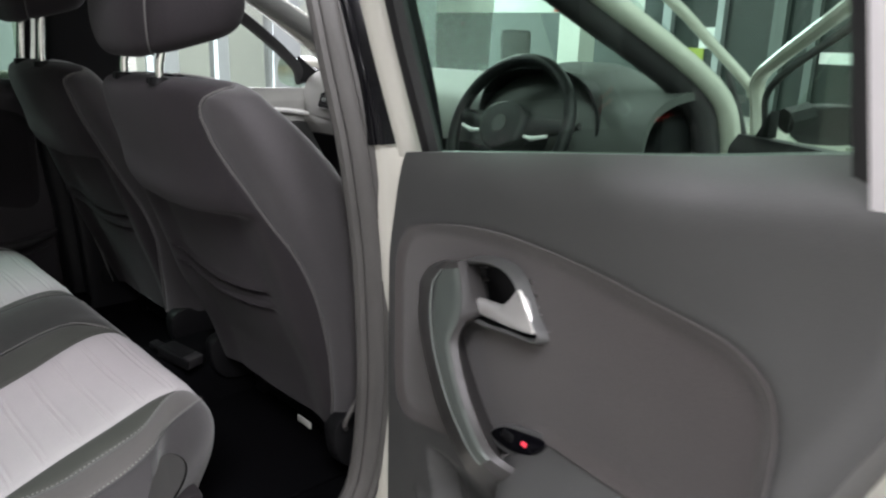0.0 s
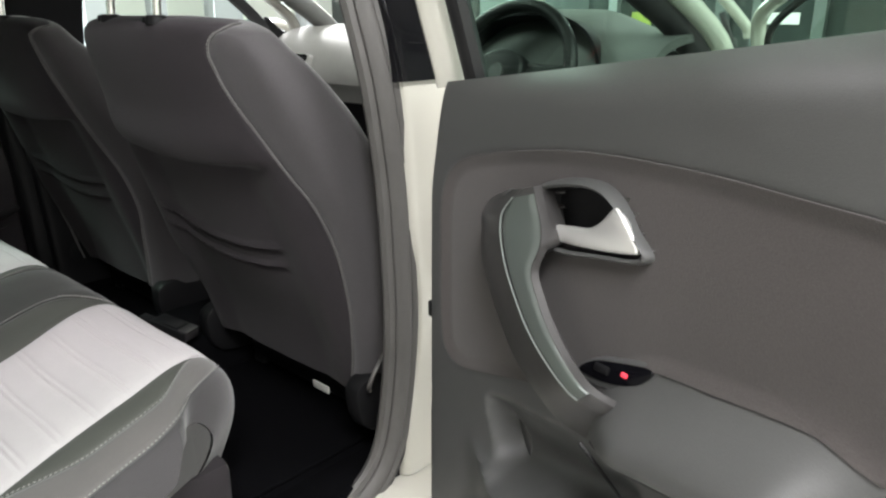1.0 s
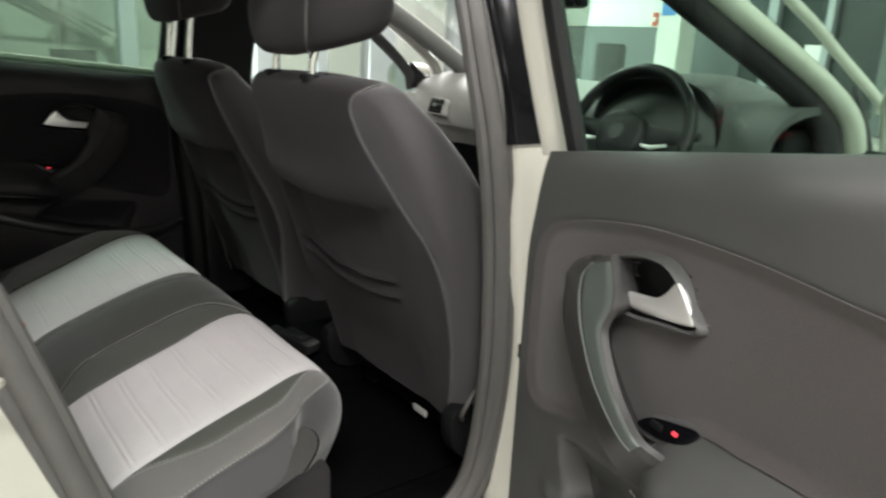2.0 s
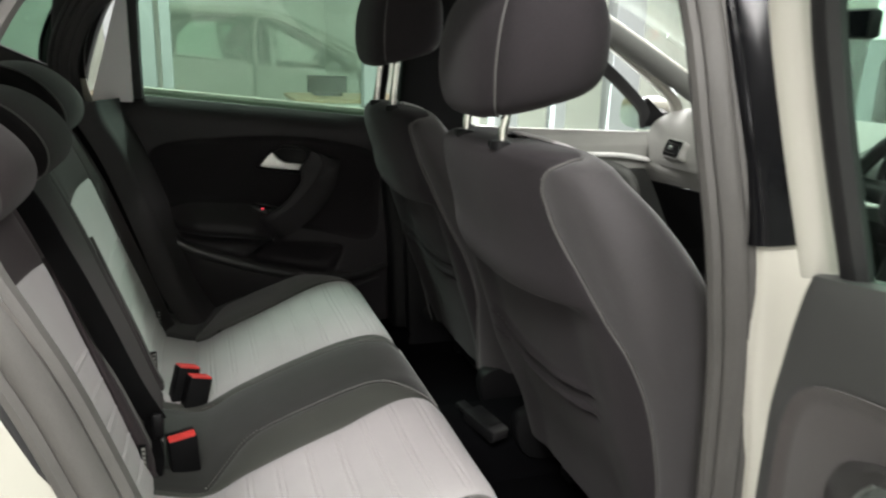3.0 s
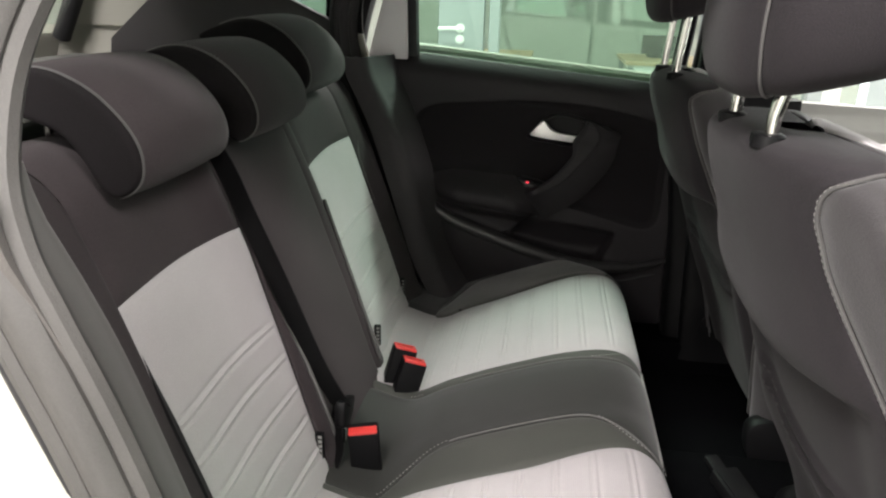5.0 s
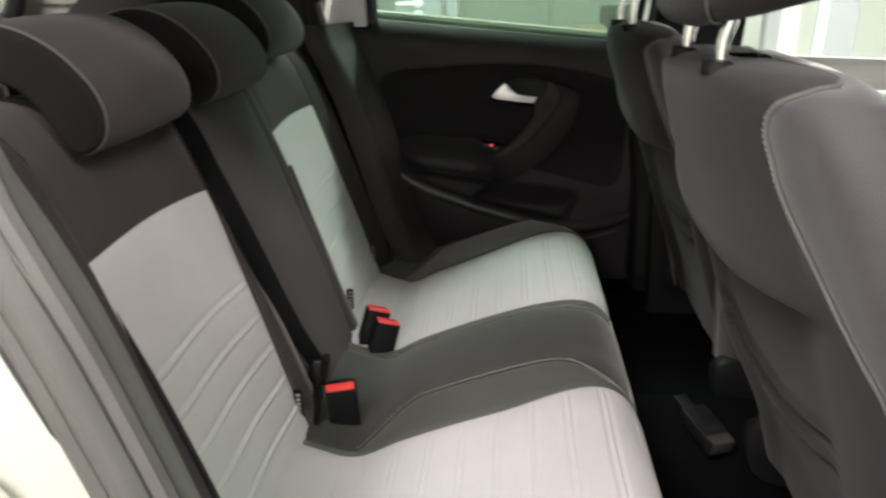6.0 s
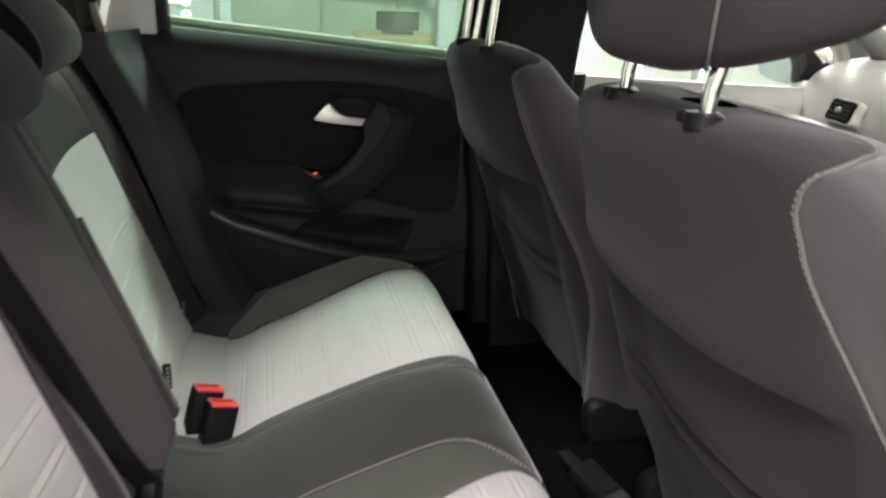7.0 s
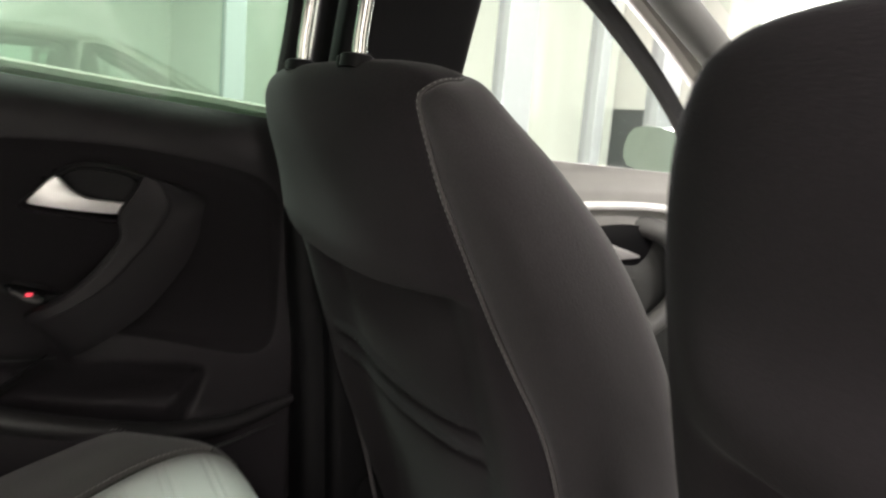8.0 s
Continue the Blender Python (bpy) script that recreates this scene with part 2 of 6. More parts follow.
def slab(f, nu, nv, thick, way=None):
    """A sheet with a back and rims: thick metres against its normal (or along way)."""
    bm = grid(f, nu, nv)
    bm.normal_update()
    front = list(bm.verts)
    back = {}
    for v in front:
        d = way if way is not None else -v.normal
        back[v] = bm.verts.new(v.co + Vector(d) * thick)
    faces = list(bm.faces)
    rim = [e for e in bm.edges if len(e.link_faces) == 1]
    pairs = []
    for e in rim:
        lp = e.link_loops[0]
        pairs.append((lp.vert, lp.link_loop_next.vert))
    for fc in faces:
        bm.faces.new([back[v] for v in reversed(fc.verts)])
    for a, b in pairs:
        bm.faces.new((b, a, back[a], back[b]))
    return bm


def tube(pts, r, n=8, flat=1.0, up=None, bm=None, cap=True):
    """A round or oval bar along pts; r may be a list."""
    bm = bm or bmesh.new()
    pts = [Vector(p) for p in pts]
    rings = []
    side = None
    for i, p in enumerate(pts):
        t = (pts[min(i + 1, len(pts) - 1)] - pts[max(i - 1, 0)]).normalized()
        ref = Vector(up) if up is not None else (side if side is not None else (Vector((0, 0, 1)) if abs(t.z) < 0.9 else Vector((1, 0, 0))))
        a = (ref - t * ref.dot(t)).normalized()
        if up is None:
            side = a
        b = t.cross(a)
        rr = r[i] if isinstance(r, (list, tuple)) else r
        rings.append([bm.verts.new(p + a * math.cos(q) * rr + b * math.sin(q) * rr * flat) for q in (2 * math.pi * k / n for k in range(n))])
    for x, y in zip(rings, rings[1:]):
        for k in range(n):
            bm.faces.new((x[k], x[(k + 1) % n], y[(k + 1) % n], y[k]))
    if cap:
        bm.faces.new(list(reversed(rings[0])))
        bm.faces.new(rings[-1])
    return bm


def box(x0, x1, y0, y1, z0, z1, bevel=0.0, seg=2, bm=None):
    bm = bm or bmesh.new()
    made = bmesh.ops.create_cube(bm, size=1)["verts"]
    for v in made:
        v.co = Vector(((x0 + x1) / 2 + v.co.x * (x1 - x0), (y0 + y1) / 2 + v.co.y * (y1 - y0), (z0 + z1) / 2 + v.co.z * (z1 - z0)))
    if bevel:
        es = {e for v in made for e in v.link_edges}
        bmesh.ops.bevel(bm, geom=list(es), offset=bevel, segments=seg, affect="EDGES", profile=0.5)
    return bm


def prism(outline, a, b, axis="d", bevel=0.0, seg=2):
    """A plate of an outline of (p, q), between depths a and b. axis x: (y, z) outline along x; y: (x, z); z: (x, y); d: (s, z) with depth second."""
    bm = bmesh.new()
    put = {"x": lambda p, q, d: (d, p, q), "y": lambda p, q, d: (p, d, q), "z": lambda p, q, d: (p, q, d), "d": lambda p, q, d: (p, d, q)}[axis]
    lo = [bm.verts.new(put(p, q, a)) for p, q in outline]
    hi = [bm.verts.new(put(p, q, b)) for p, q in outline]
    n = len(outline)
    bm.faces.new(lo)
    bm.faces.new(list(reversed(hi)))
    for i in range(n):
        bm.faces.new((lo[i], hi[i], hi[(i + 1) % n], lo[(i + 1) % n]))
    bmesh.ops.recalc_face_normals(bm, faces=bm.faces)
    if bevel:
        bmesh.ops.bevel(bm, geom=[e for e in bm.edges if e.calc_face_angle(0) > 0.6], offset=bevel, segments=seg, affect="EDGES", profile=0.5)
    return bm


def smooth2(pts, n):
    """A closed smooth outline through 2D points."""
    p = [(a, b, 0) for a, b in pts]
    m = len(p)
    out = catmull([p[-1]] + p + [p[0], p[1]], n * (m + 2))
    return [(v.x, v.y) for v in out[n:n * (m + 1)]]


def stitches(pts, length=0.0055, gap=0.003, r=0.0010, lift=None):
    """A row of short thread stitches along a line."""
    bm = bmesh.new()
    pts = [Vector(p) for p in pts]
    along, want = 0.0, 0.0
    segs = []
    for a, b in zip(pts, pts[1:]):
        segs.append((along, along + (b - a).length, a, b))
        along += (b - a).length
    k = 0
    while want + length < along:
        while segs[k][1] < want:
            k += 1
        s0, s1, a, b = segs[k]
        t = (b - a).normalized()
        p = a + t * (want - s0)
        q = p + t * length
        x = t.orthogonal().normalized()
        y = t.cross(x)
        ring = [bm.verts.new(p)] + [bm.verts.new((p + q) / 2 + (x * math.cos(w) + y * math.sin(w)) * r) for w in (0, 1.57, 3.14, 4.71)] + [bm.verts.new(q)]
        for i in range(4):
            j = i % 4 + 1
            l = (i + 1) % 4 + 1
            bm.faces.new((ring[0], ring[l], ring[j]))
            bm.faces.new((ring[5], ring[j], ring[l]))
        want += length + gap
    return bm


def normal_of(f, u, v, e=1e-3):
    a = f(min(u + e, 1), v) - f(max(u - e, 0), v)
    b = f(u, min(v + e, 1)) - f(u, max(v - e, 0))
    n = a.cross(b)
    return n.normalized() if n.length > 1e-12 else Vector((0, 0, 1))


def pad(surf, nu, nv, extra=None, puff=0.003, groove=0.005, width=0.012, edges=(1, 1, 1, 1), sense=1):
    """An upholstered panel: surf(u, v) with its borders drawn into the seam and its middle puffed up.
    edges: which of u=0, u=1, v=0, v=1 are seams. extra(u, v): further lift. sense: 1 or -1, the side that u x v points to."""
    def f(u, v):
        p = surf(u, v)
        n = normal_of(surf, u, v) * sense
        w = (surf(1, v) - surf(0, v)).length
        h = (surf(u, 1) - surf(u, 0)).length
        d = min([dd for dd, on in zip((u * w, (1 - u) * w, v * h, (1 - v) * h), edges) if on] or [1.0])
        lift = puff * step(0, 0.05, d) - groove * (1 - min(1.0, d / width)) ** 2
        return p + n * (lift + (extra(u, v) if extra else 0.0))
    def warp(t):
        # denser at the borders
        return t + 0.9 * math.sin(2 * math.pi * t) / (2 * math.pi) * -0.55
    bm = grid(lambda u, v: f(warp(u), warp(v) if extra is None else v), nu, nv)
    if sense < 0:
        bmesh.ops.reverse_faces(bm, faces=bm.faces)
    return bm, f


# ---------------------------------------------------------------- showroom
FLOOR = material("grey showroom tiles", (0.42, 0.42, 0.40), 0.3, spots=0.1, spot_size=0.4, grain=0.08, grain_size=0.004, bump=0.05, coat=0.3)
WALL = material("off-white wall paint", (0.7, 0.7, 0.66), 0.8, spots=0.05, spot_size=0.5, bump=0.1)
WALL_END = material("dark end glazing", (0.022, 0.030, 0.028), 0.25, spots=0.2, spot_size=0.5, bump=0.0)
POST = material("dark bronze post", (0.10, 0.115, 0.11), 0.5, bump=0.05)
WALL_DARK = material("dark grey wall panel", (0.07, 0.08, 0.08), 0.5, spots=0.1, spot_size=0.3, bump=0.1)
ALU = material("grey aluminium frame", (0.33, 0.35, 0.36), 0.45, metal=0.4, spots=0.05, bump=0.05)
WOOD = material("pale oak veneer", (0.42, 0.30, 0.17), 0.5, spots=0.25, spot_size=0.06, grain=0.1, bump=0.15)
DAY = glow("bright daylight outside", (0.95, 1.0, 0.86), 0.42)
PANEL_LIGHT = glow("lit ceiling panel", (1.0, 0.97, 0.92), 6.0)
SIGN_WHITE = material("white sign", (0.8, 0.8, 0.78), 0.5, bump=0)
SIGN_BLUE = material("blue sign", (0.05, 0.2, 0.5), 0.5, bump=0)
SIGN_RED = material("red extinguisher paint", (0.55, 0.05, 0.03), 0.35, bump=0)
LEAF_YELLOW = material("yellow green poster", (0.35, 0.42, 0.06), 0.6, bump=0)

X0, X1, Y0, Y1, ZC = -9.0, 5.0, -7.0, 6.6, 3.35


def structure(name, bm, mat, label, smooth=False, category=""):
    return tagged(part(name, bm, mat, None, smooth=smooth), label, category or name.split("_")[0], kind="structure")


floor = structure("floor", box(X0, X1, Y0, Y1, -0.12, -0.004), FLOOR, "grey tiled showroom floor", category="floor")
bmt = bmesh.new()
for i in range(-15, 9):
    for j in range(-12, 14):
        if X0 < i * 0.6 and (i + 1) * 0.6 < X1 and Y0 < j * 0.6 and (j + 1) * 0.6 < Y1 and abs(i * 0.6 + 0.3) < 4.3 and -4 < j * 0.6 < 5:
            box(i * 0.6 + 0.002, i * 0.6 + 0.598, j * 0.6 + 0.002, j * 0.6 + 0.598, -0.004, 0.0, bm=bmt)
tagged(part("floor_tile", bmt, FLOOR, floor, smooth=False), kind="stuff")
structure("ceiling", box(X0, X1, Y0, Y1, ZC, ZC + 0.1), WALL, "white showroom ceiling")
structure("wall_south", box(X0, X1, Y0 - 0.15, Y0, 0, ZC), WALL, "plain off-white showroom wall")
# East wall is unseen, off-white to bounce light onto the right side.
structure("wall_east", box(X1, X1 + 0.15, Y0, Y1, 0, ZC), WALL, "unseen off-white side wall, added to bounce light")
structure("wall_north", box(X0, -2.95, Y1, Y1 + 0.15, 1.36, ZC), WALL, "off-white upper wall of the showroom")
structure("wall_north_lower", box(X0, -2.95, Y1 - 0.02, Y1 + 0.15, 0, 1.36), WALL_DARK, "dark grey panelled lower wall")
structure("wall_north_dark", box(-2.95, X1, Y1, Y1 + 0.15, 0, ZC), WALL_END, "dark glazed end wall of the showroom")
structure("wall_west", box(X0 - 0.15, X0, Y0, 1.3, 0, ZC), WALL, "off-white back wall of the office")
structure("wall_return", box(X0, -3.42, 1.3, 1.42, 0, ZC), WALL, "off-white cross wall at the end of the office")
for lx, ly in ((2.6, -1.2), (4.15, -1.6), (2.6, 1.6), (-2.1, -1.2), (-3.0, 2.3), (0.3, -5.6), (0.3, 4.2), (-5.2, -0.6), (-5.2, -3.2)):
    cl = thing("ceiling_light", "rectangular white ceiling light panel, lit", "ceiling light", (lx, ly, ZC), "ceiling lights")
    bmf = box(lx - 0.28, lx + 0.28, ly - 0.83, ly - 0.8, ZC - 0.03, ZC)
    box(lx - 0.28, lx + 0.28, ly + 0.8, ly + 0.83, ZC - 0.03, ZC, bm=bmf)
    box(lx - 0.28, lx - 0.25, ly - 0.8, ly + 0.8, ZC - 0.03, ZC, bm=bmf)
    box(lx + 0.25, lx + 0.28, ly - 0.8, ly + 0.8, ZC - 0.03, ZC, bm=bmf)
    part("frame", bmf, ALU, cl, smooth=False)
    part("diffuser", box(lx - 0.25, lx + 0.25, ly - 0.8, ly + 0.8, ZC - 0.02, ZC - 0.005), PANEL_LIGHT, cl, smooth=False)

# office partition with a glass door
partition = thing("glass_partition", "grey framed glass office partition reflecting the car", "partition", (-3.4, -1, 0), kind="structure")
for y0, y1 in ((-4.0, -3.9), (-2.05, -1.95), (-0.60, -0.54), (0.60, 0.70), (1.22, 1.3)):
    part("post", box(-3.45, -3.35, y0, y1, 0, ZC, 0.004), ALU, partition, smooth=False)
for y0, y1 in ((-3.9, -2.05), (-0.54, 0.60), (0.70, 1.22)):
    part("rail", box(-3.44, -3.36, y0, y1, 0, 0.12, 0.004), ALU, partition, smooth=False)
    part("rail", box(-3.44, -3.36, y0, y1, 2.35, 2.45, 0.004), ALU, partition, smooth=False)
    part("pane", box(-3.404, -3.396, y0, y1, 0.12, 2.35), OFFICE_GLASS, partition, smooth=False).visible_shadow = False
    part("pane", box(-3.404, -3.396, y0, y1, 2.45, ZC), OFFICE_GLASS, partition, smooth=False).visible_shadow = False
gdoor = thing("glass_door", "glass office door with grey stiles and a white lever handle", "door", (-3.4, -1.2, 0), kind="structure")
for y0, y1 in ((-1.94, -1.74), (-0.90, -0.63)):
    part("stile", box(-3.43, -3.37, y0, y1, 0.01, 2.35, 0.004), ALU, gdoor, smooth=False)
for z0, z1 in ((0.01, 0.2), (2.2, 2.35)):
    part("rail", box(-3.43, -3.37, -1.74, -0.90, z0, z1, 0.004), ALU, gdoor, smooth=False)
part("pane", box(-3.404, -3.396, -1.74, -0.90, 0.2, 2.2), OFFICE_GLASS, gdoor, smooth=False).visible_shadow = False
hb = tube([(-3.37, -0.77, 0.962), (-3.32, -0.77, 0.962), (-3.31, -0.79, 0.962), (-3.31, -0.895, 0.960)], 0.010, 8)
part("lever_handle", hb, SIGN_WHITE, gdoor, "white lever handle")
for zz in (0.962, 0.900):
    part("rosette", tube([(-3.372, -0.77, zz), (-3.358, -0.77, zz)], 0.026, 16), SIGN_WHITE, gdoor)
# desks behind the glass
for dx, dy in ((-4.7, 0.88), (-4.7, -0.96)):
    desk = thing("office_desk", "office desk with a pale oak top on grey legs", "desk", (dx, dy, 0), "office desks")
    part("desktop", box(dx - 0.4, dx + 0.4, dy - 0.59, dy + 0.59, 0.71, 0.74, 0.003), WOOD, desk, smooth=False)
    for ax in (-0.36, 0.36):
        for ay in (-0.55, 0.55):
            part("leg", box(dx + ax - 0.02, dx + ax + 0.02, dy + ay - 0.02, dy + ay + 0.02, 0, 0.71), ALU, desk, smooth=False)
    part("modesty_panel", box(dx + 0.36, dx + 0.38, dy - 0.53, dy + 0.53, 0.3, 0.70), SIGN_WHITE, desk, smooth=False)
mon = thing("computer_monitor", "black computer monitor on the office desk", "monitor", (-4.75, 0.60, 0.74))
part("screen", box(-4.77, -4.73, 0.44, 0.76, 0.765, 0.90, 0.006), BLACK_PLASTIC, mon)
part("stand", box(-4.79, -4.75, 0.56, 0.64, 0.76, 0.86, 0.004), BLACK_PLASTIC, mon)
part("foot", box(-4.87, -4.67, 0.49, 0.71, 0.741, 0.766, 0.004), BLACK_PLASTIC, mon)

# shopfront with daylight
shop = thing("shopfront", "tall bright shopfront glazing with grey columns", "window", (-5.5, 4.5, 0), kind="structure")
for y0, y1 in ((1.42, 1.55), (2.35, 2.6), (3.0, 3.12), (3.62, 3.95), (4.75, 4.87), (5.6, 5.9)):
    part("column", box(-5.62, -5.42, y0, y1, 0, ZC, 0.006), ALU, shop, smooth=False)
part("sill", box(-5.6, -5.42, 1.42, Y1, 0, 0.25, 0.006), WALL, shop, smooth=False)
part("window_pane", box(-5.53, -5.52, 1.42, Y1, 0.25, ZC), DIAL_GLASS, shop, smooth=False).visible_shadow = False
structure("backdrop", box(-7.2, -7.19, 1.42, Y1 - 0.02, 0, ZC), DAY, "bright overexposed daylight outside the shopfront", category="backdrop")

# far end of the showroom, seen through the windscreen
CX, CY = -3.12, 5.7
col = thing("wall_column", "white square column with notices on it", "column", (CX, CY, 0), kind="structure")
part("shaft", box(CX - 0.13, CX + 0.13, CY - 0.13, CY + 0.13, 0, ZC, 0.006), WALL, col, smooth=False)
sg = thing("notice", "small blue and white notice on the column", "sign", (CX, CY - 0.14, 1.5))
part("plate", box(CX - 0.09, CX + 0.07, CY - 0.142, CY - 0.131, 1.43, 1.66, 0.002), SIGN_BLUE, sg, smooth=False)
part("stripe", box(CX - 0.07, CX + 0.05, CY - 0.146, CY - 0.1425, 1.56, 1.63), SIGN_WHITE, sg, smooth=False)
ext = thing("fire_alarm", "red fire alarm call point beside the notice", "alarm", (CX - 0.15, CY - 0.1, 1.4))
part("body", box(CX - 0.20, CX - 0.131, CY - 0.14, CY - 0.04, 1.33, 1.46, 0.008), SIGN_RED, ext)
part("button", tube([(CX - 0.165, CY - 0.14, 1.395), (CX - 0.165, CY - 0.15, 1.395)], 0.02, 12), SIGN_WHITE, ext)
for nx, w in ((-2.62, 0.10), (-2.05, 0.07), (-1.48, 0.12), (-1.16, 0.07), (-0.62, 0.10), (0.2, 0.07), (1.0, 0.10), (2.2, 0.10), (3.4, 0.10)):
    wn = thing("window_post", "slim grey post of the dark end glazing", "post", (nx, Y1 - 0.05, 0), "end glazing posts", kind="structure")
    part("shaft", box(nx - w / 2, nx + w / 2, Y1 - 0.09, Y1 - 0.001, 0, ZC, 0.004), ALU if nx < -1.9 else POST, wn, smooth=False)
for nx, z0, z1, w, mt, lb in ((-2.33, 0.72, 1.02, 0.22, LEAF_YELLOW, "yellow-green poster on the end glazing"), (-2.20, 1.02, 1.22, 0.16, SIGN_WHITE, "small white notice on the end glazing"), (-0.95, 0.92, 1.02, 0.3, SIGN_WHITE, "pale strip notice on the end glazing")):
    po = thing("poster", lb, "poster", (nx, Y1 - 0.05, z0))
    part("sheet", box(nx - w / 2, nx + w / 2, Y1 - 0.012, Y1 - 0.004, z0, z1), mt, po, smooth=False)
chair = thing("office_chair", "black upholstered office chair by the dark wall", "chair", (-3.72, 5.7, 0))
HX, HY = -3.72, 5.7
part("seat", box(HX - 0.25, HX + 0.25, HY - 0.25, HY + 0.25, 0.44, 0.52, 0.03), BLACK_PLASTIC, chair)
part("backrest", box(HX - 0.19, HX + 0.19, HY - 0.27, HY - 0.2, 0.6, 1.15, 0.05, 3), BLACK_PLASTIC, chair)
part("column", tube([(HX, HY, 0.06), (HX, HY, 0.44)], 0.03, 10), STEEL, chair)
for q in range(5):
    w = q * 2 * math.pi / 5
    part("foot", tube([(HX, HY, 0.07), (HX + 0.3 * math.cos(w), HY + 0.3 * math.sin(w), 0.02)], 0.02, 6), BLACK_PLASTIC, chair)
part("bracket", tube([(HX, HY - 0.2, 0.47), (HX, HY - 0.28, 0.5), (HX, HY - 0.24, 0.66)], 0.02, 6), BLACK_PLASTIC, chair)

# ---------------------------------------------------------------- car body
car = thing("car_body", "white five-door hatchback car body, right-hand doors open", "car", (0, 0.3, 0), kind="structure")
REAR_EDGE = table([(0.22, -0.25), (0.28, -0.28), (0.40, -0.41), (0.522, -0.478), (0.717, -0.556), (0.81, -0.600), (0.89, -0.634), (0.97, -0.667), (1.06, -0.684), (1.16, -0.664), (1.28, -0.58), (1.39, -0.42)])


def side_x(z):
    """Half width of the outer skin at a height."""
    return 0.80 - 0.04 * step(0.6, 0.2, z) - 0.40 * 0.045 * math.log(1 + math.exp((z - 0.955) / 0.045))


for sgn in (1, -1):
    def jamb(u, v, z0, z1, full):
        z = z0 + (z1 - z0) * v
        e = REAR_EDGE(z)
        top = side_x(z)
        pts = [(top - 0.105, e + 0.002, 0), (top - 0.10, e - 0.006, 0), (top - 0.03, e - 0.085, 0), (top - 0.005, e - 0.105, 0)]
        pts += [(top, e - 0.16, 0), (top - 0.01, -1.1, 0), (top - 0.06, -1.42, 0), (top - 0.2, -1.56, 0)] if full else [(top - 0.012, e - 0.112, 0)]
        p = curve_at(pts)(u)
        return Vector((sgn * p.x, p.y, z))
    for z0, z1, full in ((0.24, 1.05, True), (1.05, 1.38, False)):
        bmj = slab(lambda u, v: jamb(u, v, z0, z1, full), 60 if full else 24, 30 if full else 14, 0.012, way=(-sgn, 0, 0))
        if sgn < 0:
            bmesh.ops.reverse_faces(bmj, faces=bmj.faces)
        part("rear_quarter", bmj, PAINT if full or sgn > 0 else BLACK_PLASTIC, car)
    bmk = slab(lambda u, v: Vector((sgn * (side_x(1.05 + 0.30 * v) - 0.012 - 0.06 * u), -1.03 - 0.42 * u + 0.10 * v * u - 0.02 * (1 - u) * v, 1.05 + 0.30 * v)), 8, 8, 0.012, way=(-sgn, 0, 0))
    if sgn < 0:
        bmesh.ops.reverse_faces(bmk, faces=bmk.faces)
    part("rear_pillar", bmk, PAINT, car)
    # sill
    part("sill", box(min(sgn * 0.64, sgn * 0.775), max(sgn * 0.64, sgn * 0.775), -0.5, 1.3, 0.16, 0.238, 0.02), PAINT, car)
    part("sill_trim", box(min(sgn * 0.575, sgn * (0.66 if sgn > 0 else 0.70)), max(sgn * 0.575, sgn * (0.66 if sgn > 0 else 0.70)), -0.42, 1.05, 0.240, 0.268 if sgn > 0 else 0.345, 0.012), CARPET, car)
    # pillar between the doors
    BP = table([(0.24, 0.215), (0.58, 0.210), (0.74, 0.192), (0.93, 0.180), (1.2, 0.176), (1.42, 0.16)])
    def pillar(z0, z1, inset, y_in, depth, back):
        def f(u, v):
            z = z0 + (z1 - z0) * v
            a = 2 * math.pi * u
            cx, cy = sup(math.cos(a), 0.35), sup(math.sin(a), 0.35)
            return Vector((sgn * (side_x(z) - inset - depth / 2 + depth / 2 * cx), BP(z) + y_in + back / 2 + back / 2 * cy, z))
        bmx = grid(f, 32, 14, wrap=True, cap=True)
        bmesh.ops.recalc_face_normals(bmx, faces=bmx.faces)
        return bmx
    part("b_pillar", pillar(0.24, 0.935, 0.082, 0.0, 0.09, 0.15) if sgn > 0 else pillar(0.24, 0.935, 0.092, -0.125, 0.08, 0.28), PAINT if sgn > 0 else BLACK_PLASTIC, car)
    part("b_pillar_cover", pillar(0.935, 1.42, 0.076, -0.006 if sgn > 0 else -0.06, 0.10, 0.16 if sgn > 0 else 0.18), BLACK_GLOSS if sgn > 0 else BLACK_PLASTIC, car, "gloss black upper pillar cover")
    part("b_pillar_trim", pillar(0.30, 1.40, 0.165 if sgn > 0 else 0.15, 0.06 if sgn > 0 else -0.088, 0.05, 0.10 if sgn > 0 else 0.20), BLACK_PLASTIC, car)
    # front pillar
    ap = catmull([(sgn * 0.74, 1.31, 0.70), (sgn * 0.735, 1.285, 0.88), (sgn * 0.712, 1.20, 1.00), (sgn * 0.645, 0.82, 1.19), (sgn * 0.59, 0.40, 1.375), (sgn * 0.575, 0.1, 1.415)], 20)
    part("a_pillar", tube(ap, 0.030, 12, 0.8), PAINT, car)
    part("a_pillar_trim", tube([p + Vector((-sgn * 0.045, -0.035, -0.015)) for p in ap], 0.036, 12, 0.9), TRIM_SHADED if sgn > 0 else DASH, car)
    if sgn > 0:
        part("pillar_flange", tube(catmull([(0.777, 1.295, 0.975), (0.770, 1.275, 1.005), (0.724, 1.15, 1.101), (0.709, 1.0, 1.18), (0.672, 0.76, 1.29), (0.60, 0.42, 1.40)], 24), 0.013, 10), PAINT, car, "white pillar flange")
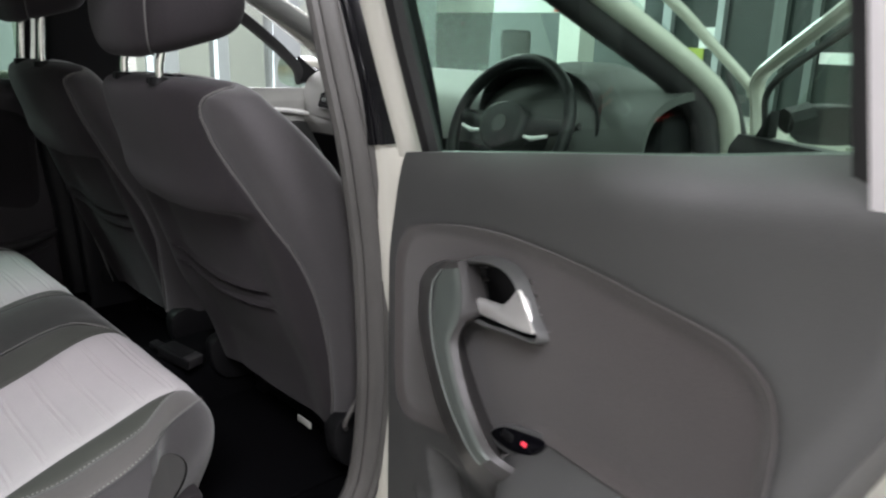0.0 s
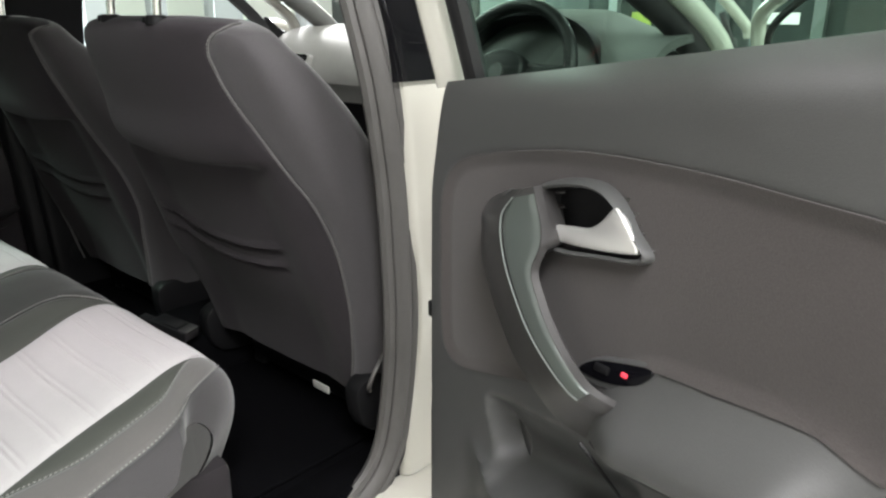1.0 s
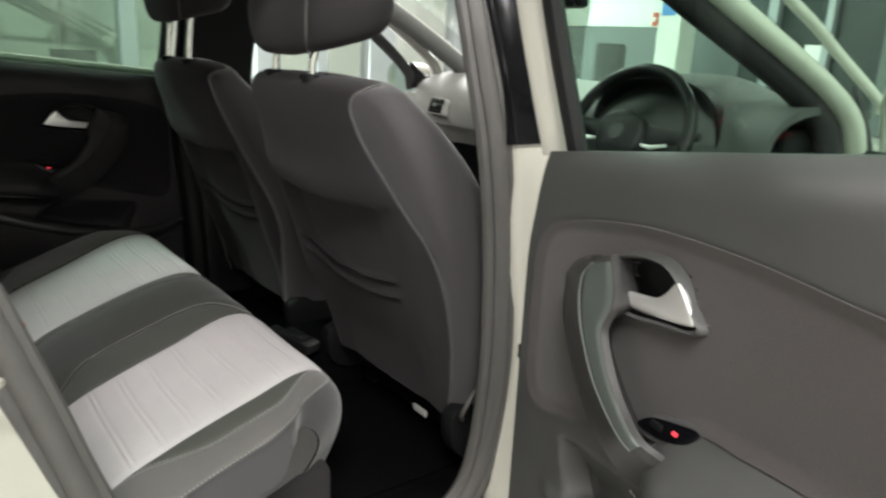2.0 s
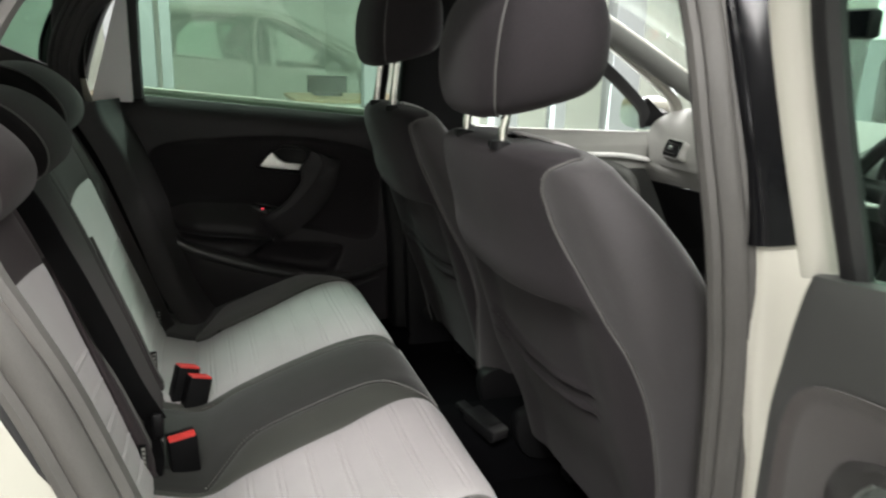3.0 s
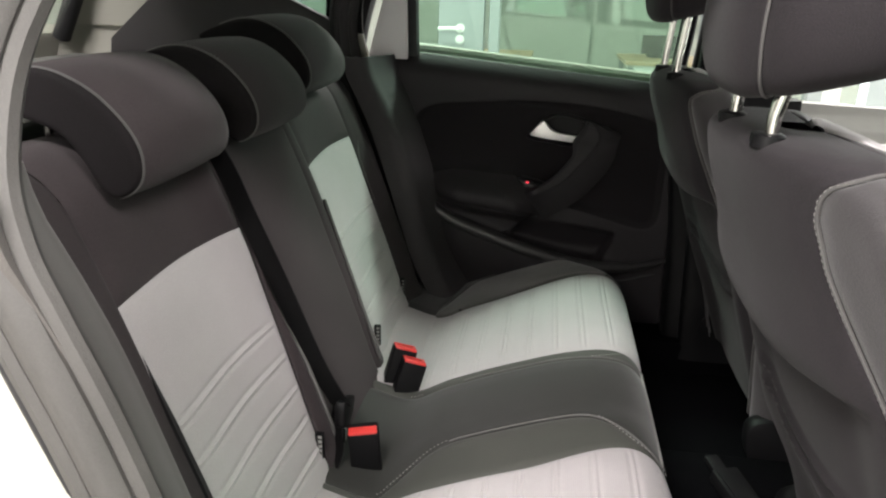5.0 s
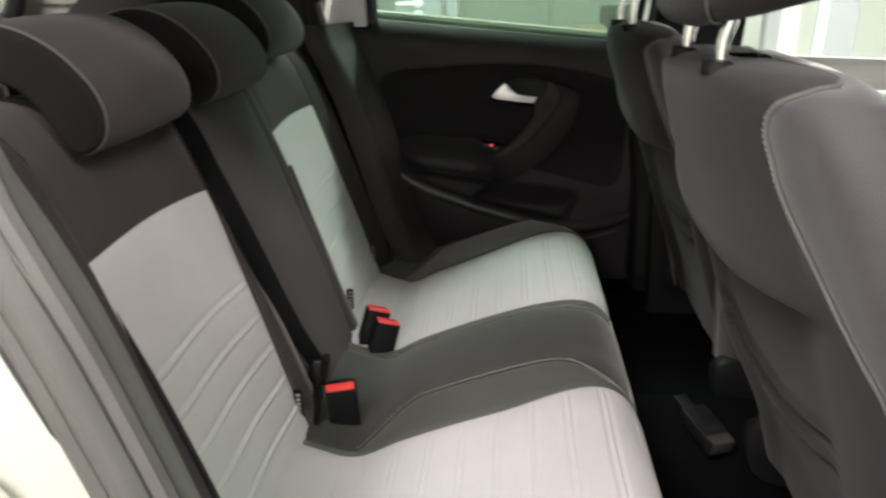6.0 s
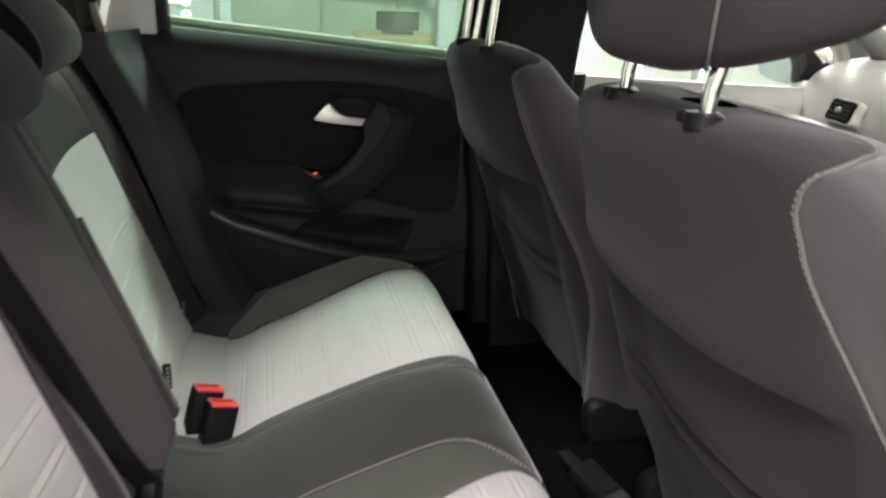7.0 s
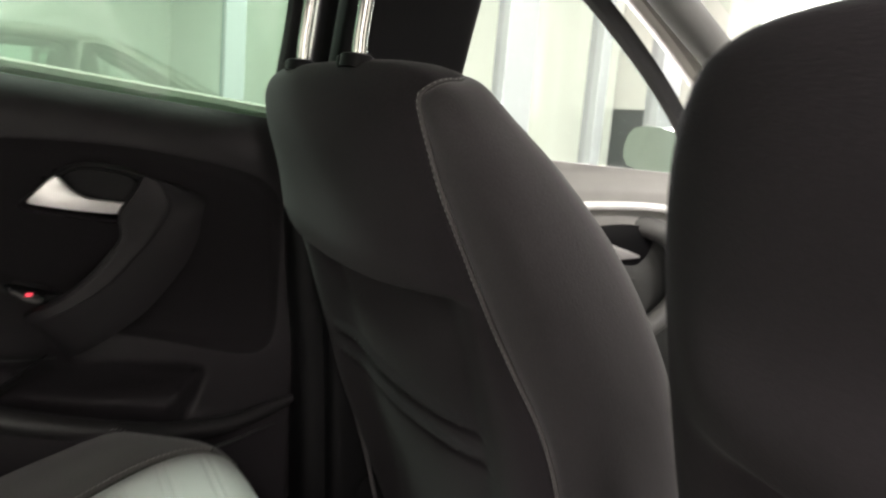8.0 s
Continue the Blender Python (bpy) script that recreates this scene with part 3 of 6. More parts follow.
        # Black bar drawn for the shade in the gap behind the flange.
        part("hinge_gap", tube([(0.701, 1.305, 1.030), (0.740, 1.305, 0.94), (0.782, 1.305, 0.83)], 0.009, 8), BLACK_RUBBER, car)
    # roof rail
    part("roof_rail", tube(catmull([(sgn * 0.575, 0.12, 1.415), (sgn * 0.575, -0.3, 1.415), (sgn * 0.58, -0.8, 1.39), (sgn * 0.60, -1.25, 1.30)], 16), 0.045, 12), PAINT, car)
    part("roof_rail_trim", tube(catmull([(sgn * 0.53, 0.3, 1.385), (sgn * 0.53, -0.3, 1.385), (sgn * 0.535, -0.8, 1.36), (sgn * 0.55, -1.2, 1.28)], 16), 0.04, 10), BLACK_PLASTIC, car)
    # rear side trim with the small window
    zz = [(-0.70, 0.985), (-0.705, 1.05), (-0.675, 1.16), (-0.61, 1.30), (-0.72, 1.33), (-0.745, 1.17), (-0.755, 1.075), (-0.86, 1.125), (-0.93, 1.2), (-1.0, 1.33), (-1.03, 1.30), (-1.16, 1.165), (-1.345, 1.02), (-1.36, 0.95), (-1.36, 0.5), (-0.70, 0.5)]
    bmc = prism(zz, 0.0, 0.03, "x", 0.004)
    for v in bmc.verts:
        v.co.x = sgn * (v.co.x + 0.69 - 0.22 * max(0, v.co.z - 0.98) - 0.012)
    if sgn < 0:
        bmesh.ops.reverse_faces(bmc, faces=bmc.faces)
    part("c_pillar_trim", bmc, PILLAR_DARK, car, "black rear pillar trim")
    bmq = prism([(-0.742, 1.07), (-0.73, 1.17), (-0.71, 1.34), (-1.01, 1.34), (-0.94, 1.2), (-0.865, 1.12)], 0.0, 0.004, "x")
    for v in bmq.verts:
        v.co.x = sgn * (v.co.x + 0.722 - 0.25 * max(0, v.co.z - 0.98))
    part("quarter_window", bmq, DARK_GLASS, car, smooth=False).visible_shadow = False

# seals round the rear door openings: a grooved rubber loop; the inner edge is given
LOOP = smooth2([(0.165, 0.50), (0.155, 0.74), (0.137, 0.90), (0.127, 1.03), (0.128, 1.2), (0.10, 1.31), (0.03, 1.362), (-0.15, 1.378), (-0.33, 1.36), (-0.465, 1.298), (-0.560, 1.205), (-0.614, 1.105), (-0.622, 1.02),
                (-0.607, 0.96), (-0.580, 0.905), (-0.545, 0.825), (-0.497, 0.68), (-0.447, 0.52), (-0.39, 0.385), (-0.30, 0.295), (-0.15, 0.256), (0.03, 0.250), (0.115, 0.266), (0.155, 0.312), (0.166, 0.385)], 5)
def offset_loop(sgn, off, dx):
    n, out = len(LOOP), []
    for i in range(n + 2):
        y, z = LOOP[i % n]
        y -= 0.075 * step(-0.25, -0.5, y) * step(1.4, 1.2, z) if sgn < 0 else 0.0
        ty, tz = LOOP[(i + 1) % n][0] - LOOP[(i - 1) % n][0], LOOP[(i + 1) % n][1] - LOOP[(i - 1) % n][1]
        k = math.hypot(ty, tz)
        out.append(Vector((sgn * (side_x(z) - 0.100 + dx), y + tz / k * off, z - ty / k * off)))
    return out
for sgn in (1, -1):
    # Right seal and lining coloured as lit; left ones match the dark pillars.
    seal = part("door_seal", tube(offset_loop(sgn, 0.028, 0.0), 0.0145, 10, 1.2, up=(sgn, 0, 0)), RUBBER if sgn > 0 else PILLAR_DARK, car, "rubber door seal, coloured as lit on the right")
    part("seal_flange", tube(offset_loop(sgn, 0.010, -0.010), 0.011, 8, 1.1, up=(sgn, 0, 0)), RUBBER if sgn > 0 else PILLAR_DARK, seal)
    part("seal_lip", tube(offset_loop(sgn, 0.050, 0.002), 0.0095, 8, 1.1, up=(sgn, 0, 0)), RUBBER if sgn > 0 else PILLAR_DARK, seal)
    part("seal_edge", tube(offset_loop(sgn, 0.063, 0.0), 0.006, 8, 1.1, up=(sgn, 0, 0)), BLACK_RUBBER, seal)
    # lining between the seal and the seat
    EI = table([(0.40, -0.39), (0.52, -0.447), (0.68, -0.497), (0.825, -0.545), (0.905, -0.580), (0.96, -0.607), (1.02, -0.617), (1.10, -0.60)])
    def lining(u, v):
        z = 0.40 + 0.60 * v
        e = EI(z)
        p = curve_at([(0.697, e - 0.010, 0), (0.670, e - 0.017, 0), (0.640, e - 0.029, 0), (0.610, e - 0.044, 0), (0.593, e - 0.052, 0), (0.585, e - 0.066, 0), (0.583, e - 0.10, 0)])(u)
        return Vector((sgn * p.x, p.y, z))
    bmn = slab(lining, 24, 24, 0.012)
    bmesh.ops.recalc_face_normals(bmn, faces=bmn.faces)
    part("side_lining", bmn, LINING_LIT if sgn > 0 else PILLAR_DARK, car, "side lining beside the seat, coloured as lit on the right")

# striker on the rear quarter
st = thing("door_striker", "dull zinc door striker loop on the white jamb", "striker", (0.745, -0.625, 0.715))
part("plate", prism(smooth2([(-0.634, 0.760), (-0.622, 0.762), (-0.605, 0.735), (-0.586, 0.680), (-0.592, 0.672), (-0.606, 0.690), (-0.622, 0.728)], 3), 0.0, 0.004, "x", 0.001), ZINC, st)
for v in st.children[0].data.vertices:
    v.co.x += 0.7445 - (v.co.y + 0.607) * 0.55 - (v.co.z - 0.716) * 0.05
part("loop", tube(catmull([(0.742, -0.606, 0.712), (0.765, -0.585, 0.728), (0.776, -0.566, 0.736), (0.770, -0.556, 0.730), (0.755, -0.570, 0.716), (0.738, -0.596, 0.700)], 18), 0.0045, 8), ZINC, st)

# floor pan, roof, glass, ends
part("floor_pan", box(-0.66, 0.66, -1.5, 1.35, 0.225, 0.262, 0.01), CARPET, car, "black carpeted floor pan")
part("carpet_mat", box(-0.56, -0.10, -0.12, 0.42, 0.2625, 0.272, 0.004), CARPET, car)
part("carpet_mat", box(0.10, 0.56, -0.12, 0.42, 0.2625, 0.272, 0.004), CARPET, car)
part("tunnel", prism([(-0.13, 0.262), (-0.10, 0.34), (-0.05, 0.37), (0.05, 0.37), (0.10, 0.34), (0.13, 0.262)], -0.4, 1.2, "y", 0.01), CARPET, car)
part("seat_step", box(-0.62, 0.62, -0.95, -0.16, 0.262, 0.31, 0.02), CARPET, car)
def roof(u, v):
    x, y = -0.6 + 1.2 * u, 0.42 - 1.66 * v
    return Vector((x, y, 1.475 - 0.055 * (abs(x) / 0.6) ** 2.4 - 0.06 * max(0, (v - 0.55) / 0.45) ** 2 - 0.05 * max(0, (0.12 - v) / 0.12) ** 2))
part("roof", slab(roof, 20, 24, 0.02, way=(0, 0, -1)), PAINT, car)
part("headlining", slab(lambda u, v: roof(u, v) * 1.0 + Vector((0, 0, -0.032)), 20, 24, 0.012, way=(0, 0, -1)), LINER, car)
part("windscreen", slab(lambda u, v: Vector(((-0.69 + 1.38 * u) * (1 - 0.18 * v), 1.42 - 1.0 * v + 0.06 * (1 - (2 * u - 1) ** 2), 0.95 + 0.47 * v + 0.02 * math.sin(math.pi * v))), 12, 10, 0.004), CLEAR_GLASS, car).visible_shadow = False
part("rear_window", slab(lambda u, v: Vector(((-0.62 + 1.24 * u) * (1 - 0.12 * v), -1.46 + 0.24 * v - 0.03 * (1 - (2 * u - 1) ** 2), 1.03 + 0.31 * v)), 12, 8, 0.004), CLEAR_GLASS, car).visible_shadow = False
part("tailgate", slab(lambda u, v: Vector(((-0.68 + 1.36 * u), -1.52 - 0.05 * math.sin(math.pi * v) - 0.04 * (1 - (2 * u - 1) ** 2) + 0.06 * max(0, v - 0.7), 0.35 + 0.68 * v)), 14, 10, 0.03, way=(0, 1, 0)), PAINT, car)
for sgn in (1, -1):
    part("tailgate_frame", tube([(sgn * 0.64, -1.46, 1.02), (sgn * 0.61, -1.36, 1.18), (sgn * 0.57, -1.24, 1.35)], 0.022, 10), BLACK_RUBBER, car, "black tailgate window frame")
part("rear_bumper", box(-0.76, 0.76, -1.62, -1.5, 0.22, 0.55, 0.04), PAINT, car)
part("bonnet", slab(lambda u, v: Vector(((-0.72 + 1.44 * u) * (1 - 0.1 * v * v), 1.40 + 0.88 * v, 0.93 - 0.16 * v ** 1.8 - 0.05 * (2 * u - 1) ** 4)), 14, 12, 0.02, way=(0, 0, -1)), PAINT, car)
part("front_bumper", slab(lambda u, v: Vector(((-0.78 + 1.56 * u) * 1.0, 2.38 - 0.16 * abs(2 * u - 1) ** 2.5 - 0.06 * (2 * v - 1) ** 2, 0.22 + 0.55 * v)), 16, 8, 0.03, way=(0, -1, 0)), PAINT, car)
for sgn in (1, -1):
    part("front_wing", slab(lambda u, v: Vector((sgn * (0.79 - 0.05 * v ** 3 - 0.08 * max(0, u - 0.6)), 1.36 + 0.86 * u, 0.30 + 0.59 * v - 0.1 * u * v)), 14, 10, 0.02, way=(-sgn, 0, 0)), PAINT, car)
for wy in (1.62, -0.98):
    for sgn in (1, -1):
        wh = thing("wheel", "black tyre on a silver alloy rim", "wheel", (sgn * 0.70, wy, 0), "wheels of the car")
        def tyre(u, v):
            a, w = 2 * math.pi * u, 2 * math.pi * v
            r = 0.245 + 0.055 * math.copysign(abs(math.sin(w)) ** 0.6, math.sin(w))
            return Vector((sgn * (0.68 + 0.085 * math.copysign(abs(math.cos(w)) ** 0.6, math.cos(w))), wy + r * math.cos(a), 0.302 + r * math.sin(a)))
        bmw = grid(tyre, 36, 14, wrap=True)
        bmesh.ops.remove_doubles(bmw, verts=bmw.verts, dist=1e-5)
        bmesh.ops.recalc_face_normals(bmw, faces=bmw.faces)
        part("tyre", bmw, BLACK_RUBBER, wh)
        part("rim", tube([(sgn * 0.62, wy, 0.302), (sgn * 0.72, wy, 0.302), (sgn * 0.735, wy, 0.302)], [0.2, 0.2, 0.1], 28), SATIN, wh)

# parcel shelf
shelf = thing("parcel_shelf", "grey carpeted parcel shelf behind the rear seat", "shelf", (0, -1.1, 0.97))
part("board", box(-0.6, 0.6, -1.40, -0.86, 0.955, 0.985, 0.008), CLOTH_MID, shelf)
part("support", box(-0.652, -0.6, -1.3, -0.86, 0.93, 0.975, 0.006), BLACK_PLASTIC, shelf)
part("support", box(0.6, 0.652, -1.3, -0.86, 0.93, 0.975, 0.006), BLACK_PLASTIC, shelf)


# ---------------------------------------------------------------- doors
LEFT = Matrix(((0, 1, 0, -0.685), (-1, 0, 0, 0.089), (0, 0, 1, 0), (0, 0, 0, 1)))      # (s, d, z) to the world, door shut
RIGHT = Matrix(((0.964, -0.265, 0, 0.85), (-0.265, -0.964, 0, 0.104), (0.03, 0, 1, -0.004), (0, 0, 0, 1)))   # open


def sill_z(s):
    return 0.945 + 0.092 * s


def rear_s(z):
    return table([(0.30, 0.44), (0.453, 0.565), (0.65, 0.62), (0.83, 0.69), (1.0, 0.762), (1.05, 0.765)])(z)


PATCH = smooth2([(0.030, 0.70), (0.030, 0.80), (0.045, 0.850), (0.10, 0.876), (0.244, 0.899), (0.385, 0.902), (0.50, 0.895), (0.60, 0.886), (0.645, 0.855), (0.648, 0.78), (0.625, 0.715),
                 (0.55, 0.728), (0.45, 0.722), (0.375, 0.712), (0.31, 0.66), (0.20, 0.630), (0.085, 0.600), (0.045, 0.608), (0.032, 0.64)], 4)


def inside(poly, x, y):
    """Signed distance to a closed outline, positive inside."""
    best, odd = 9.0, False
    n = len(poly)
    for i in range(n):
        ax, ay = poly[i]
        bx, by = poly[(i + 1) % n]
        dx, dy = bx - ax, by - ay
        t = max(0.0, min(1.0, ((x - ax) * dx + (y - ay) * dy) / (dx * dx + dy * dy + 1e-12)))
        best = min(best, math.hypot(x - ax - t * dx, y - ay - t * dy))
        if (ay > y) != (by > y) and x < (bx - ax) * (y - ay) / (by - ay) + ax:
            odd = not odd
    return best if odd else -best


LEDGE = table([(0.28, 0.70), (0.33, 0.705), (0.383, 0.712), (0.465, 0.725), (0.536, 0.730), (0.60, 0.720), (0.66, 0.69)])
UNDER = table([(0.28, 0.605), (0.34, 0.620), (0.40, 0.633), (0.46, 0.641), (0.60, 0.660), (0.68, 0.675)])
BOWL = smooth2([(0.222, 0.848), (0.234, 0.860), (0.272, 0.868), (0.302, 0.868), (0.324, 0.858), (0.345, 0.838), (0.362, 0.824), (0.354, 0.815), (0.31, 0.809), (0.262, 0.802), (0.240, 0.806), (0.230, 0.824)], 3)
LIP = table([(-0.02, 0.520), (0.08, 0.505), (0.18, 0.500), (0.29, 0.520), (0.403, 0.552), (0.50, 0.585), (0.575, 0.618), (0.66, 0.66)])


POCKET = smooth2([(0.136, 0.578), (0.160, 0.590), (0.20, 0.595), (0.26, 0.604), (0.325, 0.614), (0.350, 0.606), (0.385, 0.582), (0.402, 0.556), (0.35, 0.534), (0.26, 0.509), (0.200, 0.494), (0.175, 0.500), (0.152, 0.532)], 3)


@functools.lru_cache(maxsize=None)
def trim_d(s, z, deep=0):
    """Relief of the door panel towards the cabin."""
    d = -0.004 + 0.012 * step(0.93, 0.80, z) - (0.010 + 0.022 * step(-0.02, 0.16, s)) * max(0.0, (z - sill_z(s) + 0.060) / 0.060) ** 2.4
    d -= 0.018 * step(0.006, -0.014, s) + 0.016 * step(rear_s(z) - 0.03, rear_s(z), s)
    d -= 0.008 * step(-0.006, 0.018, inside(PATCH, s, z))
    d -= 0.022 * step(0.0, 0.005, inside(BOWL, s, z))
    # armrest: slopes out below its ledge, then tucks under
    on = step(0.29, 0.40, s)
    zl = LEDGE(s)
    ar = step(zl + 0.004, zl - 0.060, z) * step(UNDER(s) - 0.035, UNDER(s) + 0.015, z)
    d += 0.055 * on * ar * step(rear_s(z), rear_s(z) - 0.10, s)
    # storage pocket: the lower panel stands proud below its lip, the pocket is sunk above it
    lip = LIP(s)
    d += 0.040 * math.exp(-max(0.0, z - lip) / 0.007) * step(lip - 0.25, lip - 0.02, z) * step(0.66, 0.52, s) * step(0.08, 0.22, s)
    d -= 0.040 * step(-0.005, 0.013, inside(POCKET, s, z)) * (1.0 if deep else step(0.620, 0.525, z))
    return d


def build_rear_door(name, m, label, wall_mat, cloth_mat):
    base = m @ Vector((0, -0.05, 0.3))
    door = thing(name, label, "car door", base, "rear doors")
    def door_part(nm, bm, mat, parent, label="", m=m):
        # the open door is a little shorter behind its armrest
        if m is RIGHT:
            for v in bm.verts:
                v.co.x -= 0.024 * step(0.48, 0.66, v.co.x)
        return part(nm, bm, mat, parent, label, m=m)
    # painted shell
    out = [(-0.012, 0.29), (-0.022, 0.94), (0.74, 1.0), (0.80, 0.985), (0.745, 0.85), (0.665, 0.66), (0.60, 0.47), (0.47, 0.30)]
    door_part("door_shell", prism(out, -0.125, -0.062, "d", 0.012, 3), PAINT, door, "white painted door shell", m=m)
    # inner panel
    def trim(u, v):
        rise = 0.006 + 0.018 * u if m is RIGHT else 0.0
        z = 0.315 + v * (sill_z(u * 0.75) + rise - 0.315)
        s0 = -0.014 - 0.012 * step(0.56, 0.48, z)
        s = s0 + u * (rear_s(z) - s0)
        return Vector((s, trim_d(s, z - rise * step(0.90, 0.95, z)), z))
    bm = grid(trim, 140, 150)
    rim = [e for e in bm.edges if len(e.link_faces) == 1]
    ext = bmesh.ops.extrude_edge_only(bm, edges=rim)
    for v in ext["geom"]:
        if isinstance(v, bmesh.types.BMVert):
            v.co.y = -0.064
    bmesh.ops.recalc_face_normals(bm, faces=bm.faces)
    panel = door_part("trim_panel", bm, wall_mat, door, m=m)
    # the cloth field, an inlay of its own
    cs, cz0, n0 = 0.30, 0.80, len(PATCH)
    def field(u, v):
        s, z = PATCH[int(round(u * n0)) % n0]
        r = 1 - (1 - v) ** 2.2 if v < 1 else 1.0
        s, z = cs + (s - cs) * r, cz0 + (z - cz0) * r
        return Vector((s, trim_d(s, z, int(m is RIGHT)) + (0.0030 if v < 0.93 else (0.0024 if v < 0.99 else -0.004)), z))
    bmf = grid(field, n0, 64, wrap=True)
    bmesh.ops.remove_doubles(bmf, verts=bmf.verts, dist=1e-6)
    bmesh.ops.recalc_face_normals(bmf, faces=bmf.faces)
    if sum(f.normal.y for f in bmf.faces) < 0:
        bmesh.ops.reverse_faces(bmf, faces=bmf.faces)
    door_part("cloth_field", bmf, cloth_mat, door, "dark cloth door insert", m=m)
    # window frame: front post, rear post, top rail; the upper half leans inwards
    def lean(s, z, d=-0.05):
        return Vector((s, d + 0.27 * max(0, z - 0.95), z))
    top = [(-0.024, 0.95), (-0.031, 1.1), (-0.024, 1.22), (0.023, 1.335), (0.16, 1.365), (0.32, 1.372), (0.47, 1.365), (0.60, 1.335), (0.68, 1.235), (0.735, 1.11), (0.768, 1.0)]
    if m is LEFT:
        top = [(s + 0.036 * step(0.5, 0.68, s), z) for s, z in top]
    fr = catmull([lean(s, z, -0.045) for s, z in top], 60)
    frame_part = door_part("window_frame", tube(fr, [0.026 + 0.004 * step(12, 22, i) for i in range(61)] if m is RIGHT else 0.024, 10, 0.72, up=(0, 1, 0)), PAINT if m is RIGHT else BLACK_PLASTIC, door, "white painted window frame" if m is RIGHT else "black lined window frame", m=m)
    inn = [(0.024, 0.95), (0.014, 1.1), (0.02, 1.21), (0.06, 1.30), (0.18, 1.325), (0.32, 1.332), (0.45, 1.328), (0.58, 1.315), (0.648, 1.27), (0.660, 1.15), (0.664, 1.0)]
    rub = catmull([lean(s, z, -0.048) for s, z in inn], 60)
    door_part("window_rubber", tube(rub, 0.013, 8, 1.4, up=(0, 1, 0)), BLACK_RUBBER, frame_part, m=m)
    # white corner plate behind the window, its light put into the colour, and divider bar
    cp = prism([(0.672, 0.990), (0.664, 1.30), (0.690, 1.235), (0.735, 1.10), (0.772, 0.992)], -0.046, -0.022, "d", 0.003)
    for v in cp.verts:
        v.co.y += 0.27 * max(0, v.co.z - 0.95)
    door_part("corner_plate", cp, CORNER_PLATE_LIT, frame_part, "corner plate in a lit lilac-white", m=m)
    gl = slab(lambda u, v: lean(0.0 + 0.668 * u, 0.93 + 0.40 * v, -0.058), 4, 4, 0.004)
    door_part("window_pane", gl, CAR_GLASS, door, "green tinted window pane", m=m)
    if m is LEFT:
        door_part("shoulder_strip", tube([Vector((s, -0.078, sill_z(s) + 0.010)) for s in (0.03, 0.2, 0.35, 0.5, 0.70)], 0.012, 8, 1.2), PAINT, door, m=m)
    # Right strip is coloured grey, for the light along the door shoulder.
    door_part("sill_strip", tube([Vector((s, -0.050, sill_z(s) - 0.003 + (0.005 + 0.024 * s if m is RIGHT else 0.0))) for s in (0.0, 0.2, 0.35, 0.5, 0.655)], 0.0045, 8, 1.3), DOOR_LIT if m is RIGHT else BLACK_RUBBER, door, m=m)
    # pull grip: a solid bar with a slanting outer side, a flat face and an inner side
    rows = ((0.175, 0.850, 0.012, 0.212, 0.858, 0.026, 0.225, 0.862, 0.022),
            (0.145, 0.835, 0.015, 0.190, 0.833, 0.030, 0.232, 0.845, 0.022),
            (0.148, 0.820, 0.030, 0.190, 0.817, 0.034, 0.245, 0.826, 0.026),
            (0.152, 0.802, 0.033, 0.200, 0.800, 0.040, 0.255, 0.808, 0.034),
            (0.156, 0.779, 0.036, 0.217, 0.778, 0.046, 0.254, 0.783, 0.044),
            (0.171, 0.746, 0.037, 0.236, 0.757, 0.050, 0.268, 0.762, 0.048),
            (0.195, 0.712, 0.038, 0.262, 0.727, 0.052, 0.290, 0.735, 0.050),
            (0.223, 0.680, 0.039, 0.295, 0.702, 0.053, 0.318, 0.711, 0.051),
            (0.256, 0.654, 0.038, 0.330, 0.684, 0.053, 0.345, 0.695, 0.051),
            (0.292, 0.630, 0.032, 0.356, 0.672, 0.042, 0.362, 0.684, 0.040),
            (0.318, 0.612, 0.012, 0.374, 0.655, 0.014, 0.378, 0.666, 0.014))
    keys = [catmull([(r[k], r[k + 2], r[k + 1]) for r in rows], 48) for k in (0, 3, 6)]
    def section(j):
        A, B, C = (keys[k][j] for k in range(3))
        down = Vector((0, 1, 0))
        a0 = A + Vector((0.014, -A.y - 0.004, 0))
        c1 = C + (C - B).normalized() * 0.002 - down * 0.008
        under = step(14, 22, j) * 0.8
        c2 = c1.lerp(A, under * 0.55)
        c2.y = min(c1.y, 0.014)
        d0 = C.lerp(A, under * 0.75)
        d0.y = -0.004
        return [a0, A.lerp(a0, 0.5), A, A.lerp(B, 0.45) + down * 0.004, B - (B - A).normalized() * 0.008 - down * 0.0005, B, B.lerp(C, 0.5) + down * 0.0012, C, c1, c2, d0]
    def grip(u, v):
        sec = section(round(v * 48))
        return sec[round(u * len(sec)) % len(sec)]
    bmg = grid(grip, 11, 48, wrap=True, cap=True)
    bmesh.ops.recalc_face_normals(bmg, faces=bmg.faces)
    gp = door_part("pull_grip", bmg, TRIM_GRIP if m is RIGHT else wall_mat, door, "curved door pull grip", m=m)
    def inlay(u, v):
        j = 2 + round(v * 38)
        B, C = keys[1][j], keys[2][j]
        return B.lerp(C, 0.03 + 0.94 * u) + Vector((0, 0.0028 - 0.003 * (2 * u - 1) ** 8, 0))
    bmi = slab(inlay, 10, 40, 0.003, way=(0, -1, 0))
    bmesh.ops.recalc_face_normals(bmi, faces=bmi.faces)
    door_part("grip_inlay", bmi, GRIP_INLAY if wall_mat is DOOR_LIT else TRIM_SHADED, gp, "matte silver grey inlay on the grip" if wall_mat is DOOR_LIT else "", m=m)
